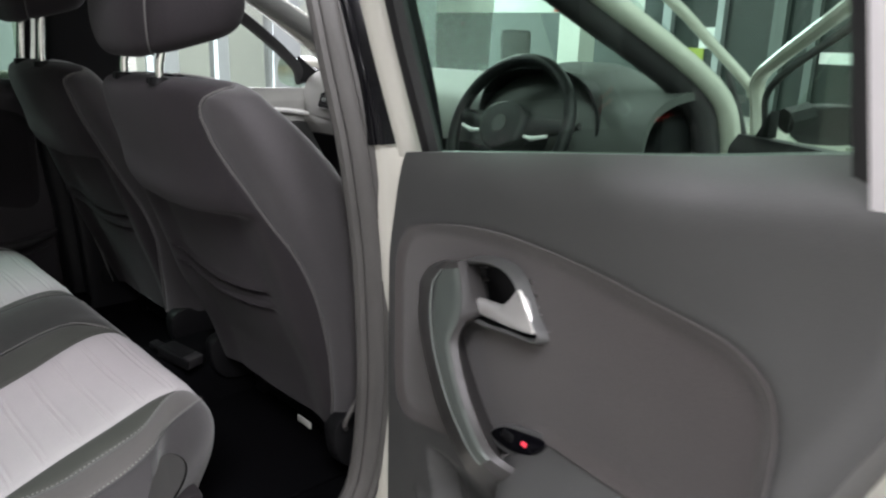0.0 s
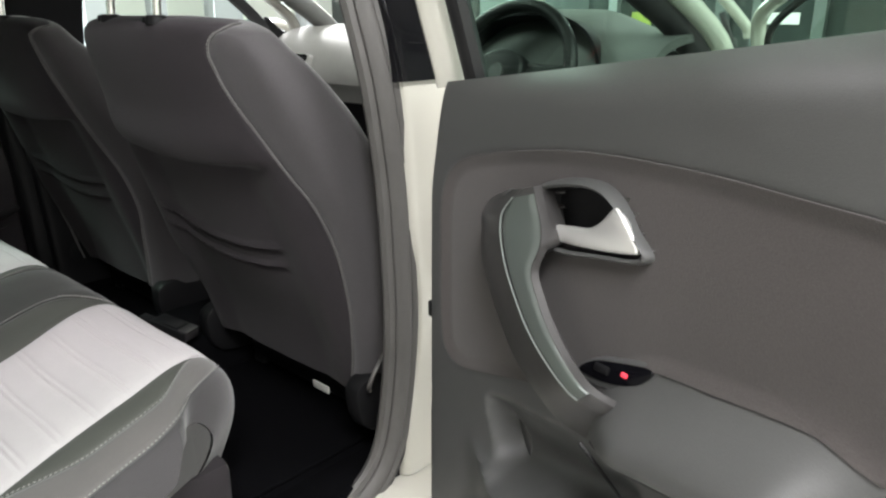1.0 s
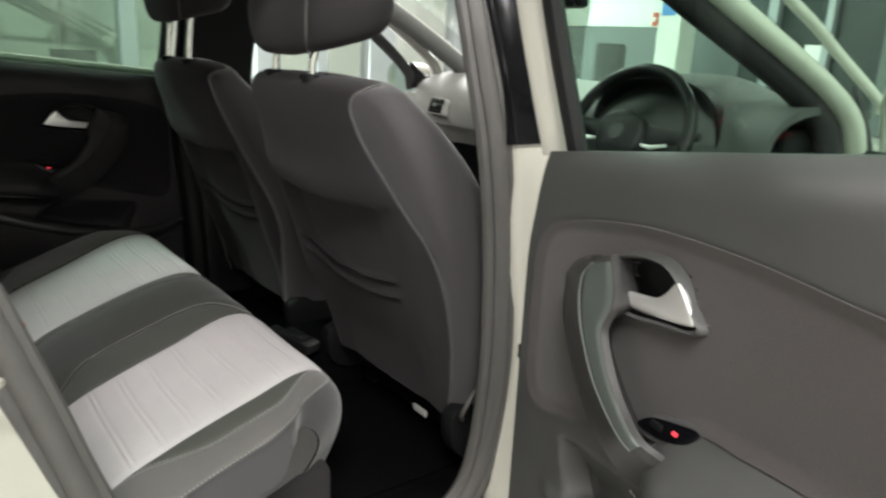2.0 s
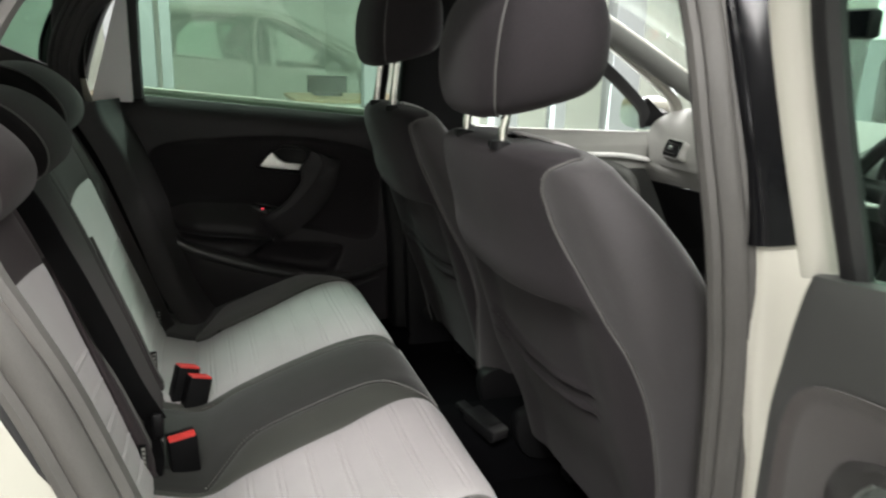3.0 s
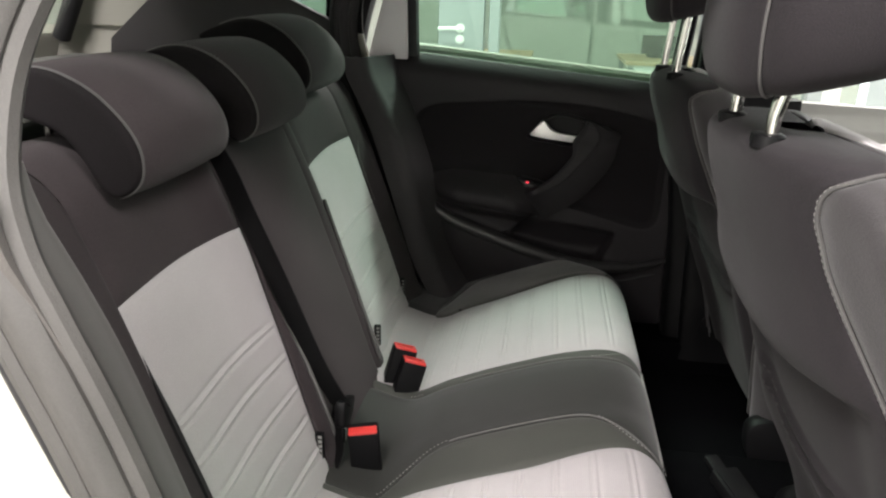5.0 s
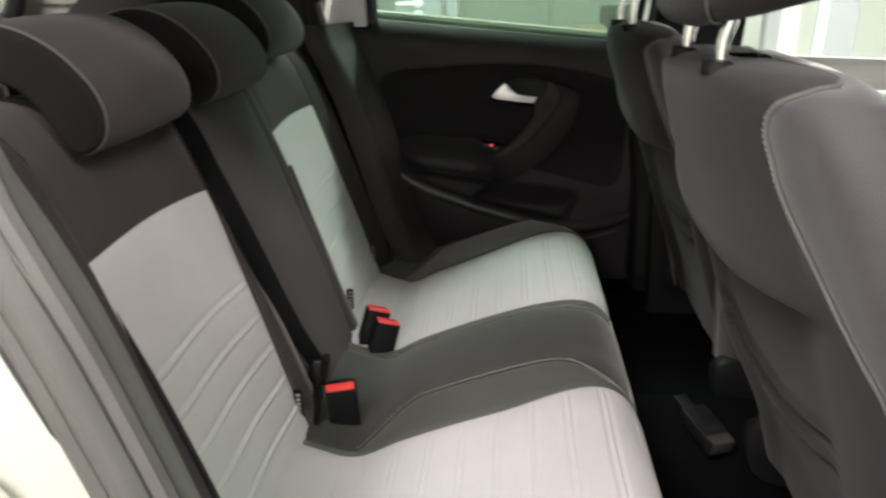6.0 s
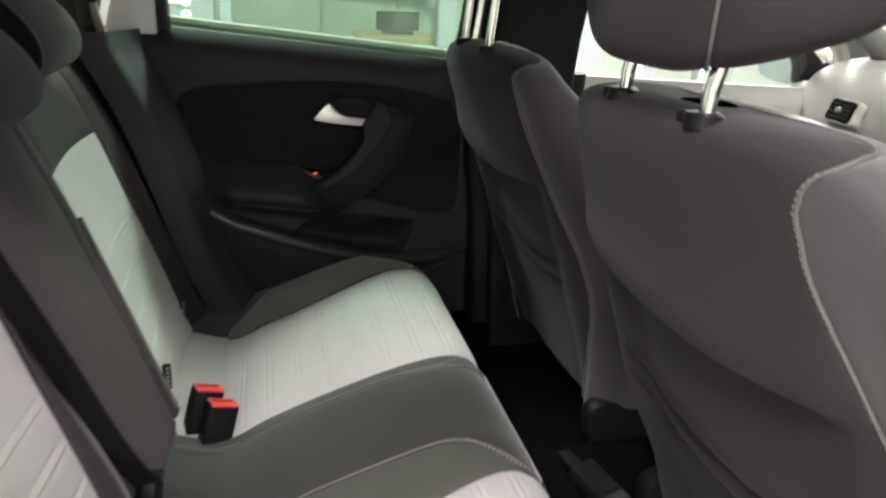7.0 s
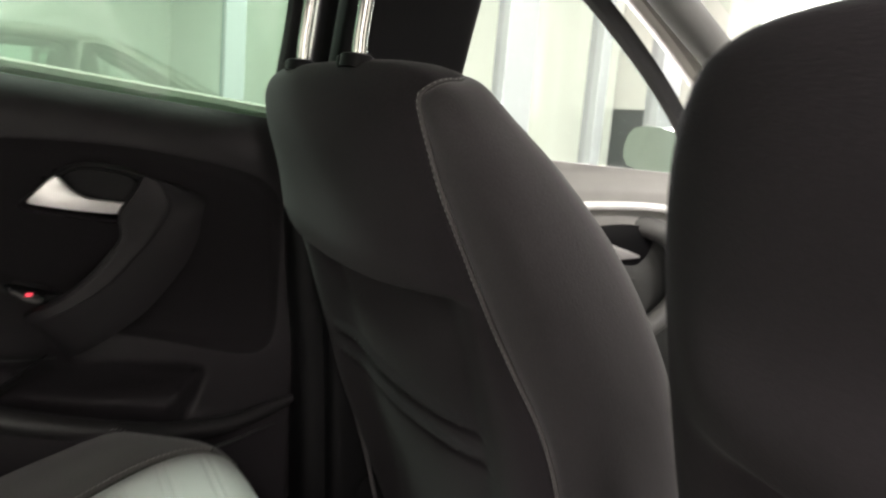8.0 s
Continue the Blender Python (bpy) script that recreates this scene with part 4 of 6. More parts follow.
    if wall_mat is DOOR_LIT:
        door_part("inlay_edge", tube([keys[1][j] + Vector((0, 0.002, 0)) for j in range(2, 41)], 0.0012, 8), SATIN, gp, "bright edge of the inlay", m=m)
    lipc = catmull([(0.662, 0.006, 0.80), (0.650, 0.018, 0.725), (0.615, 0.030, 0.655), (0.555, 0.038, 0.608), (0.45, 0.042, 0.568), (0.33, 0.042, 0.530), (0.20, 0.040, 0.503), (0.09, 0.034, 0.505), (0.0, 0.018, 0.525)], 60)
    if m is LEFT:
        door_part("pocket_lip", tube(lipc, [0.004 + 0.009 * math.sin(math.pi * i / 60) ** 0.5 for i in range(61)], 10, 1.3, up=(0, 1, 0.3)), wall_mat if m is RIGHT else TRIM_LIP, door, "smooth pocket lip", m=m)
    door_part("grip_joint", tube(catmull([(0.340, 0.046, 0.632), (0.385, 0.036, 0.596), (0.425, 0.034, 0.568)], 12), 0.0018, 6), BLACK_PLASTIC, door, m=m)
    # release handle in its bowl
    n = len(BOWL)
    cx, cz = 0.292, 0.836
    def bowl(u, k):
        s, z = BOWL[round(u * n) % n]
        r = (1.15, 1.12, 1.06, 1.0, 0.97, 0.90, 0.5, 0.02)[k]
        dd = (-0.003, 0.009, 0.013, 0.010, -0.004, -0.0125, -0.014, -0.014)[k]
        return Vector((cx + (s - cx) * r, dd, cz + (z - cz) * (r if r < 1 else 1 + (r - 1) * 1.5)))
    def bowl_part(nm, k0, k1, mat, label=""):
        bmx = grid(lambda u, v: bowl(u, k0 + round(v * (k1 - k0))), n, k1 - k0, wrap=True)
        bmesh.ops.recalc_face_normals(bmx, faces=bmx.faces)
        if sum((f.normal.y for f in bmx.faces)) < 0:
            bmesh.ops.reverse_faces(bmx, faces=bmx.faces)
        return door_part(nm, bmx, mat, door, label, m=m)
    bowl_part("bowl_rim", 0, 3, wall_mat)
    cup = bowl_part("handle_bowl", 3, 7, BLACK_PLASTIC, "dark bowl behind the release handle")
    lv = prism(smooth2([(0.240, 0.822), (0.268, 0.827), (0.294, 0.831), (0.312, 0.842), (0.326, 0.857), (0.333, 0.857), (0.348, 0.842), (0.361, 0.825), (0.352, 0.819), (0.304, 0.812), (0.256, 0.808), (0.244, 0.811)], 3), 0.0, 0.009, "d", 0.003, 3)
    for v in lv.verts:
        v.co.y += 0.001 + 0.03 * (v.co.x - 0.24)
    door_part("release_lever", lv, CHROME, cup, "satin chrome release lever", m=m)
    # window switch in its rim
    quad = smooth2([(0.304, 0.689), (0.317, 0.702), (0.345, 0.710), (0.388, 0.718), (0.382, 0.704), (0.365, 0.695), (0.338, 0.689)], 3)
    def tilted(bmx):
        for v in bmx.verts:
            v.co.y += -0.004 + (0.722 - v.co.z) * 0.35
        return bmx
    door_part("switch_rim", tilted(prism(smooth2([(0.346 + (p - 0.346) * 1.16, 0.7035 + (q - 0.7035) * 1.45) for p, q in quad[::3]], 4), 0.0, 0.010, "d", 0.002)), wall_mat, door, m=m)
    swp = door_part("window_switch", tilted(prism(quad, 0.0, 0.0125, "d", 0.0015)), BLACK_GLOSS, door, "gloss black window switch", m=m)
    door_part("switch_lamp", tilted(box(0.3565, 0.3640, 0.010, 0.0140, 0.7020, 0.7060, 0.0008)), RED_LIGHT, swp, "small red lamp", m=m)
    door_part("switch_key", tilted(box(0.322, 0.342, 0.010, 0.0145, 0.696, 0.704, 0.002)), BLACK_PLASTIC, swp, m=m)
    # Dark sheet added in the pocket to deepen the shade of the recess.
    if m is RIGHT:
        n1 = len(POCKET)
        def lining(u, v):
            a, b = POCKET[int(round(u * n1)) % n1]
            r = 0.86 * (1 - (1 - v) ** 1.6)
            a, b = 0.265 + (a - 0.265) * r, 0.556 + (b - 0.556) * r
            return Vector((a, -0.0335 - 0.004 * (1 - v) + 0.010 * v ** 8, b))
        bml = grid(lining, n1, 30, wrap=True)
        bmesh.ops.remove_doubles(bml, verts=bml.verts, dist=1e-6)
        bmesh.ops.recalc_face_normals(bml, faces=bml.faces)
        if sum(f.normal.y for f in bml.faces) < 0:
            bmesh.ops.reverse_faces(bml, faces=bml.faces)
        door_part("pocket_lining", bml, POCKET_SHADE, door, "dark sheet for the shade inside the pocket", m=m)
    door_part("ledge_seam", tube([Vector((a, trim_d(a, LEDGE(a) + 0.004) + 0.0008, LEDGE(a) + 0.004)) for a in (0.395 + 0.215 * q / 24 for q in range(25))], 0.0015, 6), BLACK_RUBBER if m is RIGHT else DOOR_CLOTH_SHADED, door, m=m)
    # Dark joint line; on the left, satin plastic stands for the edge highlight.
    joint = [(a, b) for a, b in zip((0.33, 0.38, 0.43, 0.48, 0.53, 0.58, 0.61), (0.620, 0.627, 0.634, 0.640, 0.647, 0.655, 0.660))]
    door_part("armrest_joint", tube([Vector((a, trim_d(a, b) + 0.0006, b)) for a, b in joint], 0.0016, 6), BLACK_RUBBER if m is RIGHT else TRIM_LIP, door, m=m)
    if m is RIGHT:
        door_part("bump_stop", box(-0.026, -0.012, -0.020, -0.004, 0.632, 0.656, 0.003), BLACK_RUBBER, door, "black rubber bump stop", m=m)
    if m is LEFT:
        door_part("pocket_ridge", tube(catmull([(0.165, 0.018, 0.452), (0.10, 0.014, 0.462), (0.03, 0.006, 0.480), (-0.008, 0.0, 0.489)], 16), 0.003, 8), TRIM_LIP, door, m=m)
    return door


# Same trim on both: left coloured for its shade, right for its light.
build_rear_door("rear_door", LEFT, "closed rear door with trim in shaded tone and chrome release lever", TRIM_SHADED, DOOR_CLOTH_SHADED)
build_rear_door("rear_door", RIGHT, "wide open rear door with trim in lit tone and satin pull grip", DOOR_LIT, DOOR_CLOTH_LIT)

# front doors: the left shut, the right open
def build_front_door(m, label, shoulder, mirror_mat):
    door = thing("front_door", label, "car door", m @ Vector((0, -0.05, 0.3)), "front doors")
    out = [(0.0, 0.29), (0.0, 0.78), (0.06, 0.875), (0.99, 0.935), (0.99, 0.29)]
    part("door_shell", prism(out, -0.115, -0.030, "d", 0.012, 3), PAINT, door, "white painted door shell", m=m)
    def trim(u, v):
        s, z = 0.01 + 0.97 * u, 0.32 + v * (0.575 + 0.035 * u)
        d = 0.006 + 0.05 * step(0.72, 0.70, z) * step(0.55, 0.62, z) * step(0.25, 0.45, s) - 0.02 * step(0.86, 0.90, z)
        return Vector((s, d, z))
    for v0, v1, mt, lb in ((0.0, 0.80, DASH_DARK if mirror_mat is PAINT else TRIM_SHADED, "lower door trim"), (0.805, 1.0, shoulder, "smooth door shoulder")):
        bm = slab(lambda u, v: trim(u, v0 + (v1 - v0) * v), 40, 30, 0.035, way=(0, -1, 0))
        bmesh.ops.recalc_face_normals(bm, faces=bm.faces)
        part("trim_panel", bm, mt, door, lb, m=m)
    part("trim_strip", tube(catmull([(0.10, 0.016, 0.80), (0.3, 0.02, 0.835), (0.55, 0.02, 0.835), (0.7, 0.016, 0.825)], 20), 0.008, 8, 1.2), SIGN_WHITE, door, "pale trim strip", m=m)
    def lean(s, z, d=-0.05):
        return Vector((s, d + 0.27 * max(0, z - 0.93), z))
    sash = ((0.040, 0.80), (0.032, 0.88), (0.025, 0.95), (0.045, 1.02), (0.145, 1.069), (0.287, 1.124), (0.40, 1.167), (0.66, 1.27), (0.84, 1.335), (0.955, 1.31), (0.985, 1.2), (0.985, 0.93))
    if mirror_mat is PAINT:
        sash = ((0.03, 0.80), (0.035, 0.90), (0.06, 0.985), (0.14, 1.05), (0.38, 1.19), (0.66, 1.325), (0.84, 1.375), (0.955, 1.35), (0.985, 1.2), (0.985, 0.93))
    fr = catmull([lean(s, z) for s, z in sash], 60)
    part("window_frame", tube(fr, 0.024 if mirror_mat is PAINT else 0.018, 10, 0.72, up=(0, 1, 0)), PAINT, door, "white painted window frame", m=m)
    rim = ((0.16, 0.92), (0.2, 0.99), (0.4, 1.13), (0.67, 1.275), (0.84, 1.325), (0.92, 1.3), (0.94, 1.2), (0.94, 0.93)) if mirror_mat is PAINT else ((0.058, 0.92), (0.075, 0.99), (0.17, 1.045), (0.30, 1.095), (0.42, 1.14), (0.67, 1.24), (0.84, 1.30), (0.92, 1.28), (0.94, 1.2), (0.94, 0.93))
    inn = catmull([lean(s, z) for s, z in rim], 60)
    part("window_rubber", tube(inn, 0.016 if mirror_mat is PAINT else 0.007, 8, 1.3, up=(0, 1, 0)), BLACK_RUBBER, door, m=m)
    def pane(u, v):
        z = 0.9 + 0.44 * v
        s0 = 0.15 if z < 0.95 else 0.15 + (z - 0.95) * 1.32
        return lean(s0 + (0.955 - s0) * u, z, -0.058)
    part("window_pane", slab(pane, 6, 10, 0.004), CLEAR_GLASS, door, m=m).visible_shadow = False
    cup = part("handle_bowl", prism(smooth2([(0.30, 0.785), (0.38, 0.80), (0.47, 0.785), (0.455, 0.72), (0.33, 0.72)], 4), 0.004, 0.012, "d", 0.002), BLACK_PLASTIC, door, m=m)
    part("release_lever", prism(smooth2([(0.335, 0.735), (0.46, 0.738), (0.468, 0.785), (0.425, 0.765)], 4), 0.012, 0.024, "d", 0.003), CHROME, cup, "satin chrome release lever", m=m)
    part("pull_grip", tube(catmull([(0.34, -0.015, 0.80), (0.29, 0.03, 0.785), (0.255, 0.048, 0.745), (0.25, 0.058, 0.67), (0.32, 0.05, 0.6), (0.42, 0.03, 0.57)], 24), 0.022, 10), DASH, door, m=m)
    # mirror on its foot
    mz, mr = (0.948, 0.056) if mirror_mat is PAINT else (0.925, 0.045)
    hs = grid(lambda u, v: Vector((0.02 + (0.06 if mirror_mat is PAINT else 0.04) * math.cos(math.pi * (v - 0.5)) * math.cos(2 * math.pi * u), -0.22 + 0.10 * math.sin(math.pi * (v - 0.5)), mz + mr * math.cos(math.pi * (v - 0.5)) * math.sin(2 * math.pi * u))), 18, 12, wrap=True)
    bmesh.ops.remove_doubles(hs, verts=hs.verts, dist=1e-5)
    bmesh.ops.recalc_face_normals(hs, faces=hs.faces)
    mir = part("door_mirror", hs, mirror_mat, door, "door mirror housing", m=m)
    # Driver's glass is plain black: its dark reflection is put into the colour.
    part("mirror_glass", prism(smooth2([(-0.315, mz - 0.8 * mr), (-0.13, mz - 0.9 * mr), (-0.12, mz + 0.55 * mr), (-0.30, mz + 0.85 * mr)], 4), 0.0, 0.003, "x"), MIRROR if mirror_mat is PAINT else BLACK_PLASTIC, mir, m=m @ Matrix.Translation((0.083 if mirror_mat is PAINT else 0.062, 0, 0)))
    part("mirror_foot", tube([(0.05, -0.10, 0.93), (0.04, -0.16, 0.945)], 0.03, 8), BLACK_PLASTIC, mir, m=m)
    part("sail_panel", prism([(0.03, 0.90), (0.17, 0.92), (0.17, 1.01)] if mirror_mat is PAINT else [(0.05, 0.89), (0.11, 0.90), (0.11, 0.96)], -0.052, -0.03, "d", 0.002), BLACK_PLASTIC, door, m=m)
    return door


build_front_door(Matrix(((0, 1, 0, -0.69), (-1, 0, 0, 1.13), (0, 0, 1, 0), (0, 0, 0, 1))), "closed front passenger door with grey trim", DASH_PALE, PAINT)
wa = radians(38)
build_front_door(Matrix(((math.cos(wa), -math.sin(wa), 0, 0.80), (-math.sin(wa), -math.cos(wa), 0, 1.16), (0, 0, 1, 0), (0, 0, 0, 1))), "open front driver's door with white frame", TRIM_SHADED, BLACK_PLASTIC)


# ---------------------------------------------------------------- front seats
BACK = table([  # height, half width, back y, front y
    (0.38, 0.250, 0.170, 0.36), (0.48, 0.277, 0.148, 0.36), (0.58, 0.290, 0.122, 0.345), (0.68, 0.292, 0.092, 0.315), (0.78, 0.286, 0.057, 0.272), (0.87, 0.272, 0.024, 0.220),
    (0.94, 0.252, 0.000, 0.160), (0.985, 0.228, -0.012, 0.112), (1.010, 0.203, -0.013, 0.090), (1.024, 0.170, -0.004, 0.072), (1.030, 0.12, 0.012, 0.055), (1.032, 0.03, 0.03, 0.04)])
HEIGHTS = [0.38 + 0.572 * i / 50 for i in range(50)] + [0.952 + 0.062 * math.sin(math.pi / 2 * i / 40) for i in range(40)] + [1.014 + 0.018 * math.sin(math.pi / 2 * i / 14) for i in range(15)]
SEAM_DRIVER = table([(0.38, 40), (0.45, 38), (0.5, 37), (0.55, 35), (0.6, 34), (0.65, 33), (0.7, 33.5), (0.75, 37), (0.8, 44), (0.85, 49), (0.9, 53.5), (0.93, 55), (0.95, 54.5), (0.97, 53), (0.98, 50.5), (0.99, 47), (1.0, 40), (1.008, 30), (1.015, 16), (1.022, -6), (1.028, -33)])
SEAM_PASSENGER = table([(0.38, 50), (0.45, 47), (0.5, 44), (0.55, 40), (0.6, 35), (0.65, 34), (0.7, 36), (0.75, 41), (0.8, 45), (0.855, 46.5), (0.91, 46), (0.942, 44), (0.962, 41.5), (0.983, 38), (0.993, 35.5), (1.002, 30), (1.010, 16), (1.016, -2), (1.021, -20), (1.026, -33)])


def height_at(h):
    k = h * (len(HEIGHTS) - 1)
    i = min(int(k), len(HEIGHTS) - 2)
    return HEIGHTS[i] + (HEIGHTS[i + 1] - HEIGHTS[i]) * (k - i)


def back_point(a, h, cut=0.0, low=0.0, full=0.0, crown=1.0):
    """Angle round the backrest (90 degrees: its back) and height in 0..1, before the seat's own x."""
    z = height_at(h)
    hw, yb, yf = BACK(z, 1), BACK(z, 2), BACK(z, 3)
    yf -= cut * (yf - yb) * step(0.70, 0.93, z)
    x, y = hw * sup(math.cos(a)), (yb + yf) / 2 - (yf - yb) / 2 * sup(math.sin(a))
    # the back is fuller than its outer corner
    y -= full * max(0.0, math.sin(a)) ** 0.7 * max(0.0, 1 - (max(0.0, x) / (0.86 * BACK(min(z, 0.95), 1))) ** 2) * step(0.45, 0.62, z)
    z -= low * step(0.80, 1.0, z) + (1 - crown) * max(0.0, z - 1.0)
    return Vector((x, y, z))


def back_relief(p, crisp):
    """The upper pad, the pocket below it and the two pocket creases."""
    x, z = p.x, p.z
    lip = 0.802 + 0.35 * x * x
    m = step(0.235, 0.135, abs(x))
    d = -(0.026 + 0.008 * crisp) * step(lip + 0.006 - 0.003 * crisp, lip - 0.020 + 0.005 * crisp, z) * m
    d += 0.009 * math.exp(-((z - lip - 0.03) / 0.035) ** 2) * step(0.24, 0.18, abs(x))
    for zc in (0.634, 0.600):
        c = zc + (1.0 if x < 0 else 0.45) * x * x
        mm = step(-0.200, -0.180, x) * step(0.165, 0.130, x)
        d += mm * (0.0075 * math.exp(-((z - c - 0.006) / 0.0055) ** 2) - 0.0095 * math.exp(-((z - c + 0.003) / 0.0038) ** 2))
    return d


def build_front_seat(cx, label, cut, low, full, crown, lift, turn_line, posts):
    bp = lambda a, h: back_point(a, h, cut, low, full, crown)
    top = 1.0 + 0.032 * crown - low     # crown of the backrest
    seam = lambda v: radians(turn_line(height_at(v)))
    seat = thing("car_seat", label, "car seat", (cx, 0.3, 0.262), "front seats")
    put = Matrix.Translation((cx, 0, 0))
    inner = lambda v: seam(v) if cx < 0 else min(seam(v), radians(14))
    surf = lambda u, v: bp(seam(v) + (math.pi - inner(v) - seam(v)) * u, v)
    bm, f = pad(surf, 60, 400, extra=lambda u, v: back_relief(surf(u, v), 1.0 if cx < 0 else 0.0), edges=(1, 1, 0, 0), puff=0.002, groove=0.004, width=0.010, sense=-1)
    surf_out = lambda p: p + Vector((0.10, -1.0, 0.1)).normalized() * 0.0045
    rest = part("backrest", bm, CLOTH_DARK, seat, "charcoal cloth backrest", m=put)
    for side in (0, 1):
        def flank(u, v):
            a = -radians(62) + ((seam(v) if side == 0 else inner(v)) + radians(62)) * (u if side == 0 else 1 - u)
            return bp(a if side == 0 else math.pi - a, v)
        bm, _ = pad(flank, 26, 160, edges=(1, 1, 0, 0), puff=0.004, groove=0.004, width=0.010, sense=-1)
        part("side_bolster", bm, CLOTH_SIDE, rest, "grey knit side bolster", m=put)
        def on_seam(v, da, lift):
            a = seam(v) + da if side == 0 else math.pi - inner(v) - da
            p = bp(a, v)
            return p + Vector((math.cos(a) * 0.7, -math.sin(a), 0.3)).normalized() * lift
        if cx < 0 or side == 0:
            part("stitching", stitches([on_seam(0.02 + 0.90 * i / 330, 0.012, 0.0007 if cx < 0 else 0.0003) for i in range(331)], 0.0045, 0.0013, 0.0007 if cx < 0 else 0.0006), THREAD, rest, "pale seam stitching", m=put)
        part("piping", tube([on_seam(0.02 + 0.905 * i / 160, 0.0, -0.0012) for i in range(161)], 0.0021, 6), SEAM, rest, m=put)
    b0, b1 = math.pi + radians(62), 2 * math.pi - radians(62)
    bm, _ = pad(lambda u, v: bp(b0 + (b1 - b0) * u, v), 24, 50, edges=(1, 1, 0, 0), sense=-1)
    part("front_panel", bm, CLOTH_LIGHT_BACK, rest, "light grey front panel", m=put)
    if cx < 0:
        a_s = lambda w, q: bp(seam(0.37) + radians(9 + 2.5 * q), 0.405 + 0.022 * w)
        scuff = grid(lambda u, v: surf_out(a_s(v - 0.25 * u, (2 * u - 1) * math.sin(math.pi * v) ** 0.8)), 6, 10)
        part("scuff", scuff, SCUFF, rest, "pale scuff mark in the cloth", m=put)
    # cushion and plinth
    part("cushion", box(-0.25, 0.25, 0.20, 0.70, 0.40, 0.55, 0.05, 4), CLOTH_SIDE, seat, m=put)
    part("plinth", box(-0.22, 0.22, 0.26, 0.66, 0.285, 0.41, 0.02), BLACK_PLASTIC, seat, m=put)
    for sx in (-0.2, 0.2):
        part("rail", box(sx - 0.02, sx + 0.02, 0.27, 0.72, 0.262, 0.287, 0.004), DARK_STEEL, seat, "dark metal seat rail", m=put)
    for sg in (-1, 1):
        cov = prism(smooth2([(0.165, 0.39), (0.20, 0.425), (0.35, 0.43), (0.60, 0.43), (0.62, 0.34), (0.35, 0.31), (0.20, 0.315)], 4), 0.225, 0.262, "x", 0.006)
        if sg < 0:
            for v in cov.verts:
                v.co.x *= -1
            bmesh.ops.reverse_faces(cov, faces=cov.faces)
        part("side_cover", cov, BLACK_PLASTIC, seat, "black plastic seat side cover", m=put)
    if cx > 0:
        part("label_tab", box(0.135, 0.180, 0.166, 0.169, 0.372, 0.386, 0.001), DASH_PALE, seat, "small beige label", m=put)
        part("recline_lever", tube(catmull([(0.268, 0.235, 0.475), (0.284, 0.205, 0.470), (0.290, 0.180, 0.450), (0.284, 0.172, 0.425), (0.270, 0.185, 0.405)], 20), 0.004, 8), RUBBER, seat, "dull metal recliner loop", m=put)
    # headrest
    head = table([(1.052, 0.02, -0.01, 0.05), (1.0535, 0.085, -0.032, 0.078), (1.062, 0.120, -0.048, 0.096), (1.085, 0.141, -0.058, 0.106), (1.13, 0.152, -0.062, 0.108), (1.18, 0.149, -0.056, 0.104), (1.22, 0.130, -0.040, 0.092), (1.24, 0.09, -0.015, 0.07), (1.248, 0.03, 0.01, 0.04)])
    def hp(a, v):
        z = 1.15 + 0.098 * math.sin(math.pi * (v - 0.5))
        # bottom edge rises towards the front
        hw, yb, yf = head(z, 1), head(z, 2), head(z, 3)
        y = (yb + yf) / 2 - (yf - yb) / 2 * sup(math.sin(a), 0.7) * (1.16 if cx > 0 else 1.0)
        return Vector((hw * sup(math.cos(a), 0.62), y, z + lift + 0.30 * (y + 0.05) * (1 - v)))
    k0 = radians(40 if cx < 0 else 50)
    hd = None
    for a0, a1, mat, nm in ((k0, math.pi - k0, CLOTH_DARK, "headrest"), (-math.pi - k0, k0, CLOTH_DARK, "headrest_side")):
        if a0 < 0:
            a0, a1 = math.pi - k0, 2 * math.pi + k0
        bm, _ = pad(lambda u, v: hp(a0 + (a1 - a0) * u, v), 40, 40, edges=(1, 1, 0, 0), puff=0.002, groove=0.003, width=0.008, sense=-1)
        hd = part(nm, bm, mat, hd or seat, "charcoal cloth headrest" if hd is None else "", m=put)
    hd = hd.parent
    for a in (k0, math.pi - k0):
        part("stitching", tube([hp(a, 0.04 + 0.9 * i / 40) for i in range(41)], 0.0016, 6), SEAM, hd, m=put)
    for px in posts:
        part("post", tube([(px, 0.004 - full, top - 0.04), (px, 0.006 - full, top + 0.02), (px, 0.016 - 0.5 * full, 1.15 + lift)], 0.0068, 14), STEEL, seat, "polished steel headrest post", m=put)
        part("guide", tube([(px, 0.003 - full, top - 0.010), (px, 0.004 - full, top + 0.0015), (px, 0.004 - full, top + 0.0035)], [0.016, 0.015, 0.011], 16), BLACK_PLASTIC, seat, "black post guide", m=put)
        part("guide_button", box(px - 0.025, px - 0.014, -0.008 - full, 0.004 - full, top - 0.010, top + 0.002, 0.003), BLACK_PLASTIC, seat, m=put)
    return seat


build_front_seat(0.35, "charcoal cloth driver's seat with pale stitching", 0.0, 0.0, 0.032, 0.7, 0.0, SEAM_DRIVER, (-0.073, 0.073))
build_front_seat(-0.35, "charcoal cloth passenger seat with pale stitching", 0.07, 0.015, 0.015, 1.0, 0.046, SEAM_PASSENGER, (-0.066, 0.091))

